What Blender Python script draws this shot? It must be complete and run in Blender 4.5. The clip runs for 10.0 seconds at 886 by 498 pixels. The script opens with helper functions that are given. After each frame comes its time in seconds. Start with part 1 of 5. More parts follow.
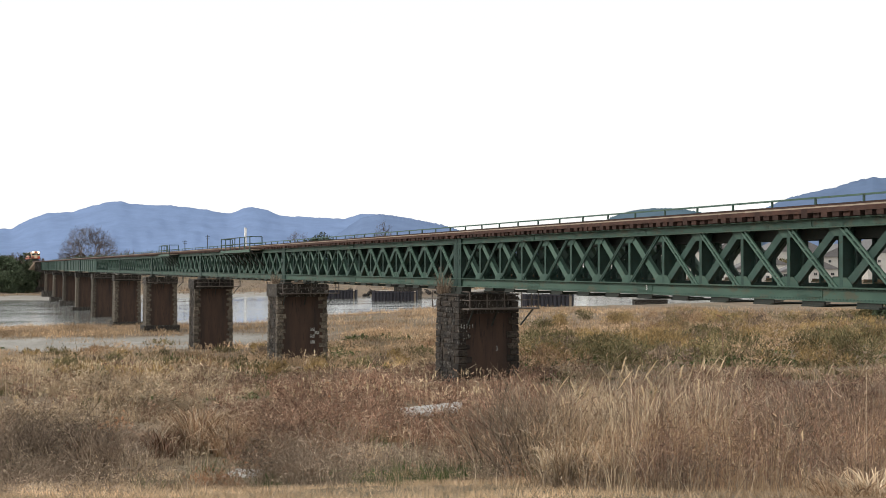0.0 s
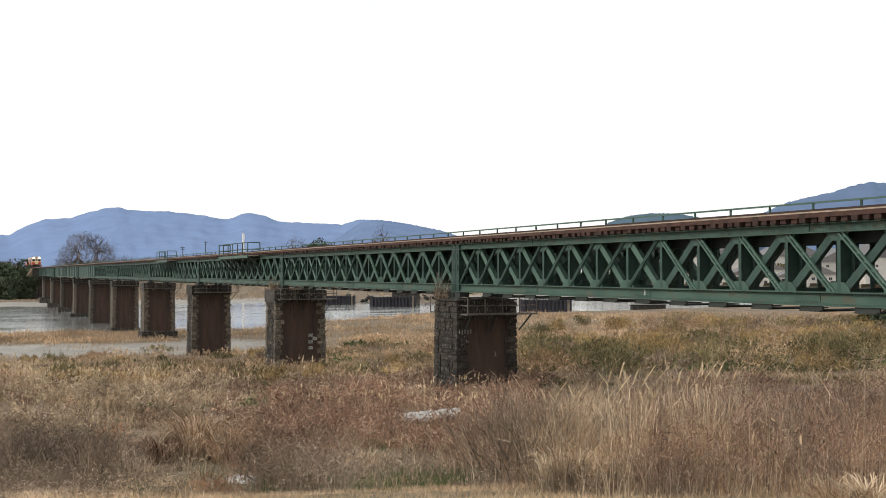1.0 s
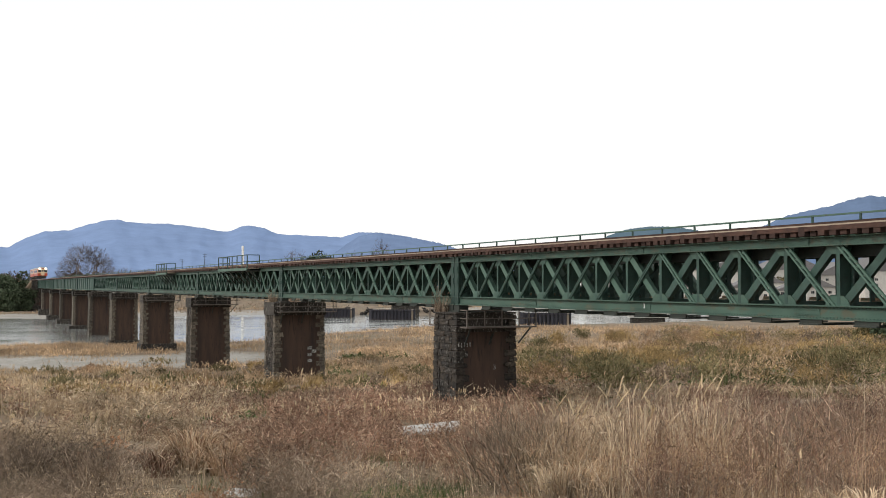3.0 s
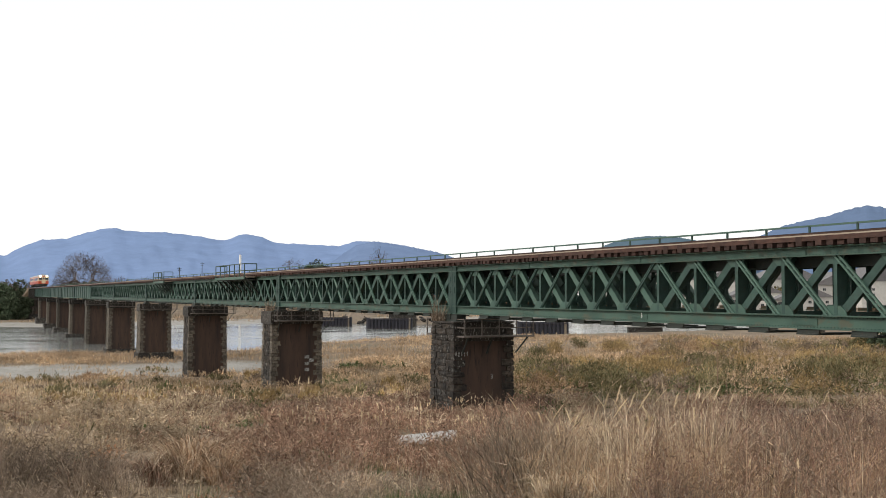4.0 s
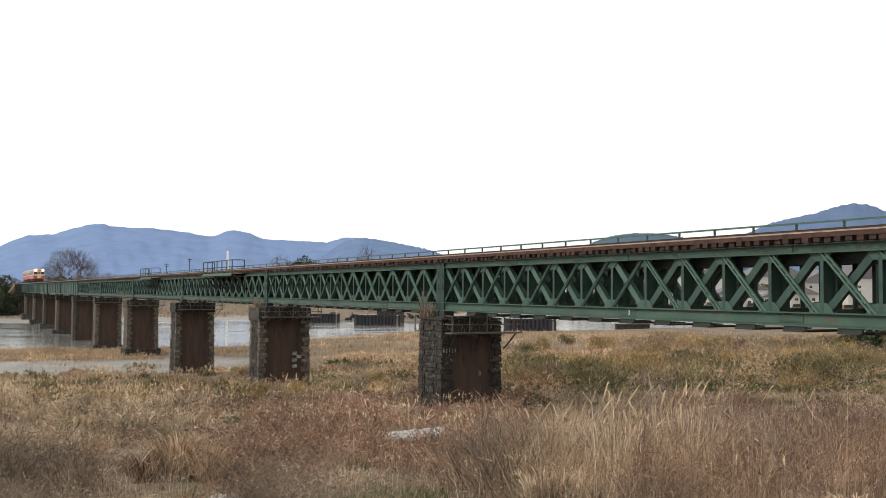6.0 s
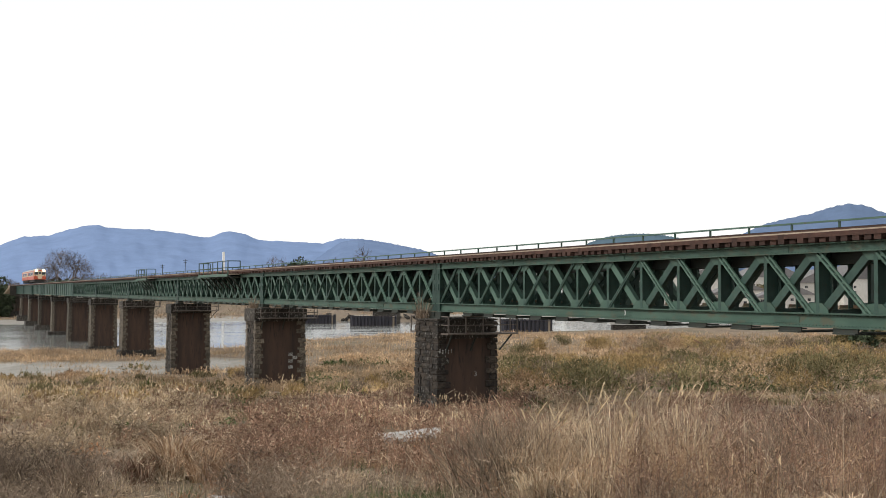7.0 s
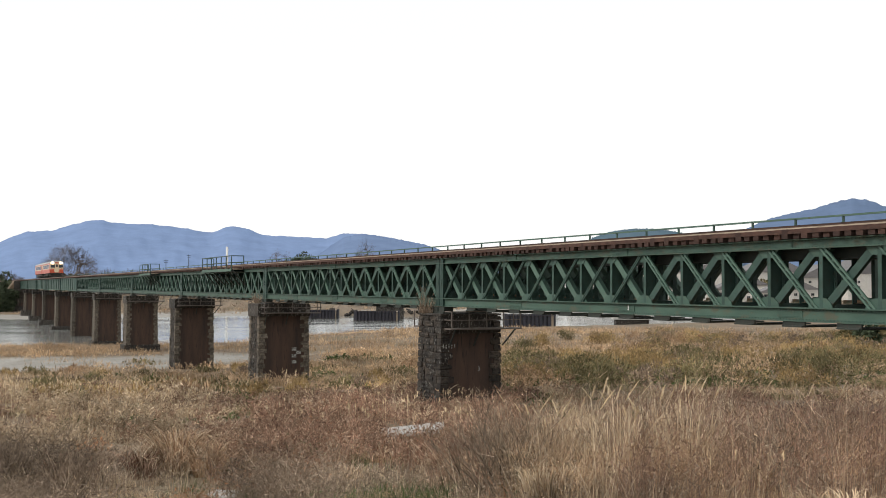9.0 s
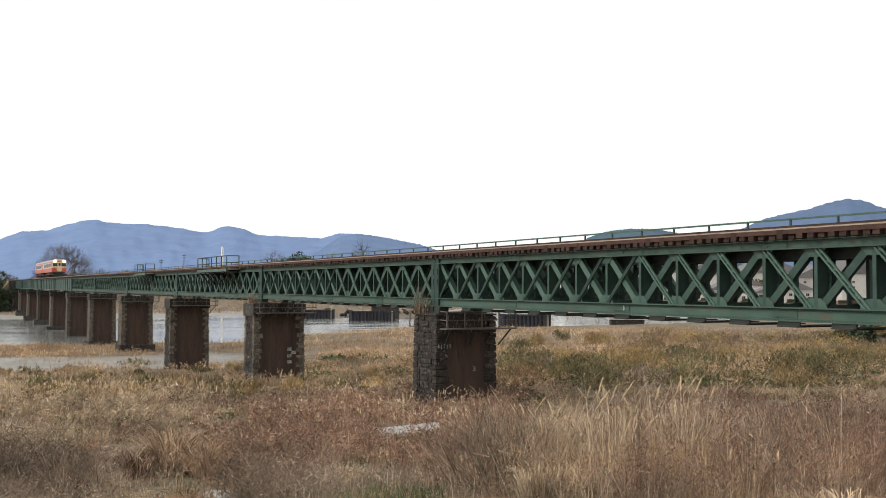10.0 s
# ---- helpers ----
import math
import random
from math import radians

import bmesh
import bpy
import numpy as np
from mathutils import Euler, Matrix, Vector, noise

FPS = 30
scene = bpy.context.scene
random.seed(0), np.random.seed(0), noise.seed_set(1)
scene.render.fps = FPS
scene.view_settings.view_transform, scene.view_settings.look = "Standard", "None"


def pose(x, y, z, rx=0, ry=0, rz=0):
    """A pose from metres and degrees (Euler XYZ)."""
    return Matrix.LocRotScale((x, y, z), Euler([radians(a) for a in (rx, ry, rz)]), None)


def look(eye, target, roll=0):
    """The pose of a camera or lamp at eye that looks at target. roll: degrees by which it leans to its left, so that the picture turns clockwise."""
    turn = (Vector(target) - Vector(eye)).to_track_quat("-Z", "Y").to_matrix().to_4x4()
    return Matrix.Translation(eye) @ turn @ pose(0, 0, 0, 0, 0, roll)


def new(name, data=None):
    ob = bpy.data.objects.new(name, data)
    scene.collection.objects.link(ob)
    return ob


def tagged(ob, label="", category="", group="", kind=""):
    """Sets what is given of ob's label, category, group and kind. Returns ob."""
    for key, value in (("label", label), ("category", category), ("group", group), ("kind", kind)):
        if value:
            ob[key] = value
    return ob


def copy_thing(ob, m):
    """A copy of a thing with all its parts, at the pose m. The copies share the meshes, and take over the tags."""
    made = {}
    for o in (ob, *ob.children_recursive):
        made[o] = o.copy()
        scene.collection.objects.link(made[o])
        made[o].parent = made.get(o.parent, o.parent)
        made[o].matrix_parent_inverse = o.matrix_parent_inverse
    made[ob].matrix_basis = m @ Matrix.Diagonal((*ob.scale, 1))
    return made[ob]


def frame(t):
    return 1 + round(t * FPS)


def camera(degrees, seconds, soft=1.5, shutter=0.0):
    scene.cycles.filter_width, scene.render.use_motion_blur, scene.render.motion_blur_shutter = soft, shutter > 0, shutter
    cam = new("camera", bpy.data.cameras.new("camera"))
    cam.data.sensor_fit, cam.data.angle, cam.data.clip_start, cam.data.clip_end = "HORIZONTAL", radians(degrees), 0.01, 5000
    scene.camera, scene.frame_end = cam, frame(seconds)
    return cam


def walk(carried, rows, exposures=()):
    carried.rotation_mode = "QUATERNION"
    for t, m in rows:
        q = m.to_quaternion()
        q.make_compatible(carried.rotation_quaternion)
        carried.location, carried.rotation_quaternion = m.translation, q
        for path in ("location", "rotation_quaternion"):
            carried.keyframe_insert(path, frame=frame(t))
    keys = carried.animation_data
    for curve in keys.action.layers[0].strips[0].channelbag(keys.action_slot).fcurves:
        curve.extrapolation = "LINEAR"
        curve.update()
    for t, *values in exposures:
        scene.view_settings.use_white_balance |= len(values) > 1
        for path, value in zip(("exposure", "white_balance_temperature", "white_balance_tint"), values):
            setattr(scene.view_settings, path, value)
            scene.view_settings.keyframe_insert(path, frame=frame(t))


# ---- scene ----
EYE = 9.2                      # camera over the river's water
cam = camera(45.5, 10.0, 0.75)
walk(cam, [
    (0.0, pose(0, 0, EYE, 90.947, 0.000, -24.349)),
    (0.5, pose(0, 0, EYE, 91.103, 0.078, -24.380)),
    (1.0, pose(0, 0, EYE, 91.244, 0.107, -24.457)),
    (1.5, pose(0, 0, EYE, 91.454, 0.161, -24.454)),
    (2.0, pose(0, 0, EYE, 91.541, 0.126, -24.437)),
    (2.5, pose(0, 0, EYE, 91.656, 0.042, -24.459)),
    (4.0, pose(0, 0, EYE, 92.434, -0.103, -24.628)),
    (4.5, pose(0, 0, EYE, 92.392, -0.198, -24.809)),
    (5.0, pose(0, 0, EYE, 92.221, -0.249, -24.954)),
    (5.5, pose(0, 0, EYE, 92.223, -0.247, -25.104)),
    (7.0, pose(0, 0, EYE, 92.295, -0.127, -25.497)),
    (7.5, pose(0, 0, EYE, 92.205, -0.133, -25.458)),
    (8.0, pose(0, 0, EYE, 92.151, -0.122, -25.375)),
    (8.5, pose(0, 0, EYE, 92.102, -0.105, -25.274)),
    (9.0, pose(0, 0, EYE, 92.020, -0.132, -25.315)),
    (9.5, pose(0, 0, EYE, 91.973, -0.138, -25.414)),
    (10.0, pose(0, 0, EYE, 92.023, -0.152, -25.563)),
])

# ---- world and sun: a white overcast winter sky ----
world = bpy.data.worlds.new("overcast_sky")
scene.world = world
world.use_nodes = True
wn, wl = world.node_tree.nodes, world.node_tree.links
wn.clear()
sky = wn.new("ShaderNodeTexSky")
sky.sky_type = 'NISHITA'
sky.sun_disc = False
sky.sun_elevation = radians(34)
sky.sun_rotation = radians(275)
sky_dim = wn.new("ShaderNodeMix")
sky_dim.data_type = 'RGBA'
sky_dim.inputs[0].default_value = 0.985
sky_dim.inputs[7].default_value = (0.985, 0.985, 0.965, 1)     # the cloud sheet
wl.new(sky.outputs[0], sky_dim.inputs[6])
sky_bg = wn.new("ShaderNodeBackground")
sky_bg.inputs[1].default_value = 1.0
wl.new(sky_dim.outputs[2], sky_bg.inputs[0])
sky_out = wn.new("ShaderNodeOutputWorld")
wl.new(sky_bg.outputs[0], sky_out.inputs[0])

sun = new("sun", bpy.data.lights.new("sun", 'SUN'))
sun.data.energy = 1.5
sun.data.angle = radians(12)
sun.data.color = (1.0, 0.95, 0.88)
sun.matrix_world = look((-44, 4, 30), (0, 0, 0))
scene.view_settings.exposure = 0.0


# ---- materials ----
def material(name, colour, rough=0.8, metal=0.0):
    """An empty procedural material: (material, nodes, links, its shader)."""
    m = bpy.data.materials.new(name)
    m.use_nodes = True
    n, l = m.node_tree.nodes, m.node_tree.links
    b = n["Principled BSDF"]
    b.inputs["Base Color"].default_value = (*colour, 1)
    b.inputs["Roughness"].default_value = rough
    b.inputs["Metallic"].default_value = metal
    return m, n, l, b


def coords(n, l, scale=(1, 1, 1), world_space=False):
    """Texture coordinates in metres: of the object, or of the place."""
    mp = n.new("ShaderNodeMapping")
    mp.inputs["Scale"].default_value = scale
    if world_space:
        l.new(n.new("ShaderNodeNewGeometry").outputs["Position"], mp.inputs[0])
    else:
        l.new(n.new("ShaderNodeTexCoord").outputs["Object"], mp.inputs[0])
    return mp.outputs[0]


def grain(n, l, vec, scale, detail=6, rough=0.6):
    t = n.new("ShaderNodeTexNoise")
    t.inputs["Scale"].default_value = scale
    t.inputs["Detail"].default_value = detail
    t.inputs["Roughness"].default_value = rough
    l.new(vec, t.inputs["Vector"])
    return t.outputs["Fac"]


def ramp(n, l, fac, stops):
    r = n.new("ShaderNodeValToRGB")
    while len(r.color_ramp.elements) < len(stops):
        r.color_ramp.elements.new(0.5)
    for e, (at, c) in zip(r.color_ramp.elements, stops):
        e.position, e.color = at, (*c, 1) if len(c) == 3 else c
    l.new(fac, r.inputs[0])
    return r.outputs[0]


def blend(n, l, fac, a, b, mode='MIX'):
    m = n.new("ShaderNodeMix")
    m.data_type, m.blend_type = 'RGBA', mode
    for k, v in ((0, fac), (6, a), (7, b)):
        if isinstance(v, bpy.types.NodeSocket):
            l.new(v, m.inputs[k])
        elif k == 0:
            m.inputs[0].default_value = v
        else:
            m.inputs[k].default_value = (*v, 1)
    return m.outputs[2]


def relief(n, l, b, height, strength=0.4, distance=0.02):
    bp = n.new("ShaderNodeBump")
    bp.inputs["Strength"].default_value = strength
    bp.inputs["Distance"].default_value = distance
    l.new(height, bp.inputs["Height"])
    l.new(bp.outputs[0], b.inputs["Normal"])


def worn(name, dark, light, spot, scale=1.5, rough=0.8, metal=0.0, stretch=(1, 1, 1), spot_at=0.62, bump=0.3, jitter=0.12, world_space=False):
    """A weathered surface: broad mottling, fine grain and stains of their own shape."""
    m, n, l, b = material(name, dark, rough, metal)
    v = coords(n, l, stretch, world_space)
    c = ramp(n, l, grain(n, l, v, scale), ((0.3, dark), (0.7, light)))
    s = ramp(n, l, grain(n, l, v, scale * 3.7, 8, 0.7), ((spot_at - 0.06, (0, 0, 0)), (spot_at + 0.06, (1, 1, 1))))
    c = blend(n, l, s, c, spot)
    info = n.new("ShaderNodeObjectInfo")
    hv = n.new("ShaderNodeHueSaturation")
    mr = n.new("ShaderNodeMapRange")
    mr.inputs["To Min"].default_value, mr.inputs["To Max"].default_value = 1 - jitter, 1 + jitter
    l.new(info.outputs["Random"], mr.inputs[0])
    l.new(mr.outputs[0], hv.inputs["Value"])
    l.new(c, hv.inputs["Color"])
    l.new(hv.outputs[0], b.inputs["Base Color"])
    relief(n, l, b, grain(n, l, v, scale * 12, 8, 0.7), bump)
    return m


GREEN = worn("green_paint", (0.02, 0.051, 0.041), (0.049, 0.102, 0.08), (0.05, 0.045, 0.03), 1.3, 0.6, 0.0, spot_at=0.62, bump=0.15)
GREEN_CHORD = worn("weathered_green_paint", (0.033, 0.077, 0.058), (0.072, 0.13, 0.098), (0.082, 0.09, 0.06), 0.9, 0.6, 0.0, stretch=(1, 0.5, 1), spot_at=0.58, bump=0.15)
OCHRE_STEEL = worn("rust_stained_green_paint", (0.06, 0.075, 0.05), (0.13, 0.105, 0.06), (0.16, 0.09, 0.05), 1.6, 0.75, spot_at=0.52)
GREEN_PALE = worn("faded_and_lit_green_paint", (0.054, 0.112, 0.086), (0.1, 0.17, 0.13), (0.08, 0.06, 0.04), 1.1, 0.6, 0.0, spot_at=0.66, bump=0.15)
DARK_STEEL = worn("grimy_steel_and_shade", (0.02, 0.026, 0.022), (0.035, 0.042, 0.034), (0.05, 0.035, 0.025), 2, 0.7)
RUST = worn("rust", (0.075, 0.035, 0.022), (0.13, 0.06, 0.036), (0.05, 0.03, 0.02), 3, 0.85, 0.2, jitter=0.25)
TIMBER = worn("sleeper_timber", (0.032, 0.016, 0.012), (0.078, 0.036, 0.025), (0.04, 0.03, 0.025), 3, 0.85, stretch=(0.4, 1.2, 3), jitter=0.35)
PLANK = worn("weathered_plank", (0.3, 0.24, 0.18), (0.42, 0.34, 0.26), (0.18, 0.13, 0.09), 2, 0.8, stretch=(3, 0.3, 3))
RAIL_STEEL = worn("rail_steel", (0.03, 0.025, 0.023), (0.05, 0.04, 0.035), (0.08, 0.05, 0.03), 2, 0.5, 0.6)
STONE = worn("pier_stone", (0.012, 0.01, 0.0085), (0.085, 0.066, 0.05), (0.008, 0.007, 0.006), 2.2, 0.9, spot_at=0.56, bump=0.9, jitter=0.4, world_space=True)
STONE_DARK = worn("stained_pier_stone", (0.012, 0.0105, 0.009), (0.045, 0.036, 0.029), (0.26, 0.245, 0.215), 2.6, 0.9, stretch=(1, 1, 0.5), spot_at=0.6, bump=0.9, jitter=0.4, world_space=True)
BRICKWORK = worn("rust_stained_render", (0.026, 0.019, 0.016), (0.08, 0.045, 0.03), (0.018, 0.015, 0.013), 0.7, 0.9, stretch=(1.5, 1.5, 0.22), spot_at=0.6, bump=0.4)
CONCRETE = worn("old_concrete", (0.32, 0.31, 0.29), (0.5, 0.49, 0.46), (0.12, 0.11, 0.1), 1.5, 0.9)
PIPE = worn("weathered_pipe", (0.1, 0.08, 0.068), (0.17, 0.145, 0.125), (0.09, 0.055, 0.038), 3, 0.75)
FADED_WHITE = worn("faded_white_marking", (0.3, 0.29, 0.27), (0.45, 0.44, 0.41), (0.08, 0.07, 0.06), 4, 0.9, spot_at=0.5)
DARK_GREEN = worn("dark_green_paint_and_shade", (0.014, 0.042, 0.034), (0.03, 0.072, 0.056), (0.045, 0.035, 0.025), 1.4, 0.6, spot_at=0.64, bump=0.15)
STONE_PALE = worn("pale_quoin_stone", (0.052, 0.044, 0.036), (0.21, 0.175, 0.132), (0.03, 0.026, 0.022), 3.4, 0.9, spot_at=0.56, bump=0.9, jitter=0.45, world_space=True)


# ---- mesh tools ----
class Shape:
    """Gathers vertices and faces of one mesh."""

    def __init__(self):
        self.v, self.f = [], []

    def box(self, c, s, turn=None, taper=1.0):
        x, y, z = s[0] / 2, s[1] / 2, s[2] / 2
        n = len(self.v)
        for dz in (-1, 1):
            k = taper if dz > 0 else 1.0
            for dx, dy in ((-1, -1), (1, -1), (1, 1), (-1, 1)):
                p = Vector((dx * x * k, dy * y * k, dz * z))
                if turn is not None:
                    p = turn @ p
                self.v.append(p + Vector(c))
        self.f += [(n + 3, n + 2, n + 1, n), (n + 4, n + 5, n + 6, n + 7)]
        self.f += [(n + i, n + (i + 1) % 4, n + 4 + (i + 1) % 4, n + 4 + i) for i in range(4)]
        return self

    def beam(self, p, q, w, h, side=(1, 0, 0)):
        """A bar from p to q: w along side, h across."""
        p, q = Vector(p), Vector(q)
        z = (q - p).normalized()
        x = Vector(side)
        x = (x - z * x.dot(z)).normalized()
        y = z.cross(x)
        return self.box((p + q) / 2, (w, h, (q - p).length), Matrix((x, y, z)).transposed())

    def tube(self, p, q, r, n=8, r2=None):
        p, q = Vector(p), Vector(q)
        z = (q - p).normalized()
        x = z.orthogonal().normalized()
        y = z.cross(x)
        r2 = r if r2 is None else r2
        s = len(self.v)
        for c, k in ((p, r), (q, r2)):
            for i in range(n):
                a = 2 * math.pi * i / n
                self.v.append(c + (x * math.cos(a) + y * math.sin(a)) * k)
        self.f += [(s + i, s + (i + 1) % n, s + n + (i + 1) % n, s + n + i) for i in range(n)]
        self.f += [tuple(s + n - 1 - i for i in range(n)), tuple(s + n + i for i in range(n))]
        return self

    def loft(self, rings, cap=True):
        s, n = len(self.v), len(rings[0])
        for ring in rings:
            self.v += [Vector(p) for p in ring]
        for k in range(len(rings) - 1):
            for i in range(n):
                a, b = s + k * n + i, s + k * n + (i + 1) % n
                self.f.append((a, b, b + n, a + n))
        if cap:
            self.f += [tuple(s + n - 1 - i for i in range(n)), tuple(s + (len(rings) - 1) * n + i for i in range(n))]
        return self

    def mesh(self, name, mat, smooth=False):
        me = bpy.data.meshes.new(name)
        me.from_pydata([tuple(p) for p in self.v], [], self.f)
        me.materials.append(mat)
        if smooth:
            me.polygons.foreach_set("use_smooth", [True] * len(me.polygons))
        me.update()
        return me


def part(name, shape, mat, parent, label="", smooth=False):
    """One mesh object under a thing or under a part. shape: a Shape or a finished mesh."""
    me = shape if isinstance(shape, bpy.types.Mesh) else shape.mesh(name, mat, smooth)
    ob = new(name, me)
    ob.parent = parent
    if label:
        tagged(ob, label)
    return ob


def thing(name, m, label, category, group="", kind="", data=None):
    ob = new(name, data)
    ob.matrix_world = m
    return tagged(ob, label, category, group, kind)


def fast_mesh(name, verts, tris, mat):
    """A mesh from arrays of vertices and triangles."""
    me = bpy.data.meshes.new(name)
    verts, tris = np.asarray(verts, np.float32), np.asarray(tris, np.int32)
    me.vertices.add(len(verts))
    me.vertices.foreach_set("co", verts.ravel())
    k = tris.shape[1]
    me.loops.add(tris.size)
    me.loops.foreach_set("vertex_index", tris.ravel())
    me.polygons.add(len(tris))
    me.polygons.foreach_set("loop_start", np.arange(0, tris.size, k, dtype=np.int32))
    me.update(calc_edges=True)
    me.materials.append(mat)
    return me


# ---- ground ----
YAW = radians(24.35)
FALL_AT = (-60, 0, 4, 8, 15, 20, 28, 40, 52, 66, 80, 108, 121, 140, 148, 168, 185, 198, 226, 240, 262, 300, 318, 330, 345, 400, 470, 520, 700, 5200)
FALL_TO = (-1.6, -1.6, -1.65, -1.95, -3.15, -3.95, -4.7, -5.3, -5.75, -6.6, -7.5, -8.3, -8.78, -8.86, -8.5, -8.45, -9.35, -10.4, -10.4, -10.2, -9.9, -9.7, -9.3, -8.95, -8.75, -7.2, -5.5, -4.6, -4.5, -4.5)


def reach(x, y):
    """How far a place lies out from the bank: across the near slope, then across the river."""
    near = x * math.sin(YAW) + y * math.cos(YAW)
    k = np.clip((near - 40) / 60, 0, 1)
    k = k * k * (3 - 2 * k)
    return near * (1 - k) + y * k


def ripple(x, y):
    return (np.sin(x * 0.31 + 1.3 * np.sin(y * 0.17)) * np.sin(y * 0.27 + 0.9 * np.sin(x * 0.21))
            + 0.5 * np.sin(x * 0.83 + y * 0.57) * np.sin(y * 0.71 - x * 0.33))


def ground_z(x, y):
    x, y = np.asarray(x, float), np.asarray(y, float)
    s = reach(x, y)
    s = s + np.clip((s - 100) / 40, 0, 1) * (10 * np.sin(x * 0.021 + 1.0) + 4 * np.sin(x * 0.06))
    s = s - 15 * np.clip((x - 45) / 40, 0, 1) * np.clip((s - 150) / 30, 0, 1) * np.clip((270 - s) / 30, 0, 1)
    z = np.interp(s, FALL_AT, FALL_TO)
    amp = np.interp(s, (0, 14, 24, 120, 150, 400, 700), (0.02, 0.05, 0.22, 0.22, 0.08, 0.3, 1.5))
    dry = np.clip((x - 36) / 16, 0, 1) * np.clip((s - 85) / 30, 0, 1) * np.clip((178 - s) / 12, 0, 1)
    return EYE + z + 0.55 * dry + amp * ripple(x, y)


def ground_colour(n, l, v):
    """Dry grass, earth and gravel in patches."""
    c = ramp(n, l, grain(n, l, v, 0.07, 5), ((0.35, (0.13, 0.095, 0.062)), (0.5, (0.25, 0.18, 0.115)), (0.65, (0.14, 0.115, 0.066))))
    f = ramp(n, l, grain(n, l, v, 6, 8, 0.75), ((0.3, (0.45, 0.45, 0.45)), (0.7, (1.25, 1.25, 1.25))))
    return blend(n, l, 1.0, c, f, 'MULTIPLY')


GROUND, n, l, b = material("river_plain", (0.2, 0.15, 0.09), 0.95)
v = coords(n, l, (1, 1, 1), True)
soil = ground_colour(n, l, v)
sepz = n.new("ShaderNodeSeparateXYZ")
l.new(v, sepz.inputs[0])
gravel = ramp(n, l, grain(n, l, v, 2.2, 8, 0.8), ((0.3, (0.22, 0.208, 0.19)), (0.7, (0.41, 0.392, 0.36))))
low = n.new("ShaderNodeMapRange")                       # gravel bars lie low, by the water
low.inputs["From Min"].default_value, low.inputs["From Max"].default_value = 0.66, 0.5
wob = n.new("ShaderNodeMath")
wob.operation = 'MULTIPLY_ADD'
wob.inputs[1].default_value = 0.3
l.new(grain(n, l, v, 0.12, 5), wob.inputs[0])
wob.inputs[2].default_value = -0.15
add = n.new("ShaderNodeMath")
l.new(sepz.outputs["Z"], add.inputs[0])
l.new(wob.outputs[0], add.inputs[1])
l.new(add.outputs[0], low.inputs[0])
streak = ramp(n, l, grain(n, l, v, 0.16, 6, 0.7), ((0.3, (0.7, 0.68, 0.63)), (0.7, (1.15, 1.15, 1.15))))
gravel = blend(n, l, 1.0, gravel, streak, 'MULTIPLY')
soil = blend(n, l, low.outputs[0], soil, gravel)
l.new(soil, b.inputs["Base Color"])
relief(n, l, b, grain(n, l, v, 14, 8, 0.8), 0.6, 0.05)


def build_ground():
    xs = np.unique(np.concatenate([np.linspace(-2600, -120, 22), np.linspace(-120, 320, 150), np.linspace(320, 4800, 26)]))
    ys = np.unique(np.concatenate([np.linspace(-500, -30, 8), np.linspace(-30, 120, 110), np.linspace(120, 560, 110), np.linspace(560, 4800, 24)]))
    gx, gy = np.meshgrid(xs, ys)
    gz = ground_z(gx, gy)
    verts = np.stack([gx, gy, gz], -1).reshape(-1, 3)
    nx, ny = len(xs), len(ys)
    i = (np.arange(ny - 1)[:, None] * nx + np.arange(nx - 1)).ravel()
    me = fast_mesh("ground", verts, np.stack([i, i + 1, i + nx + 1, i + nx], 1), GROUND)
    me.polygons.foreach_set("use_smooth", [True] * len(me.polygons))
    thing("ground", Matrix(), "dry brown river plain sloping to gravel bars", "ground", kind="structure", data=me)


build_ground()

WATER, n, l, b = material("river_water", (0.17, 0.175, 0.165), 0.3)
v = coords(n, l, (1, 0.35, 1), True)
relief(n, l, b, grain(n, l, v, 0.8, 4, 0.55), 0.04, 0.04)
l.new(ramp(n, l, grain(n, l, coords(n, l, (1, 2.5, 1), True), 0.035, 4), ((0.4, (0.09, 0.09, 0.09)), (0.6, (0.19, 0.19, 0.19)))), b.inputs["Roughness"])
b.inputs["IOR"].default_value = 1.333
w = Shape()
w.v = [Vector(p) for p in ((-2500, 120, 0), (4500, 120, 0), (4500, 420, 0), (-2500, 420, 0))]
w.f = [(0, 1, 2, 3)]
thing("water", Matrix(), "calm grey river water reflecting the white sky", "river", kind="structure", data=w.mesh("water", WATER))


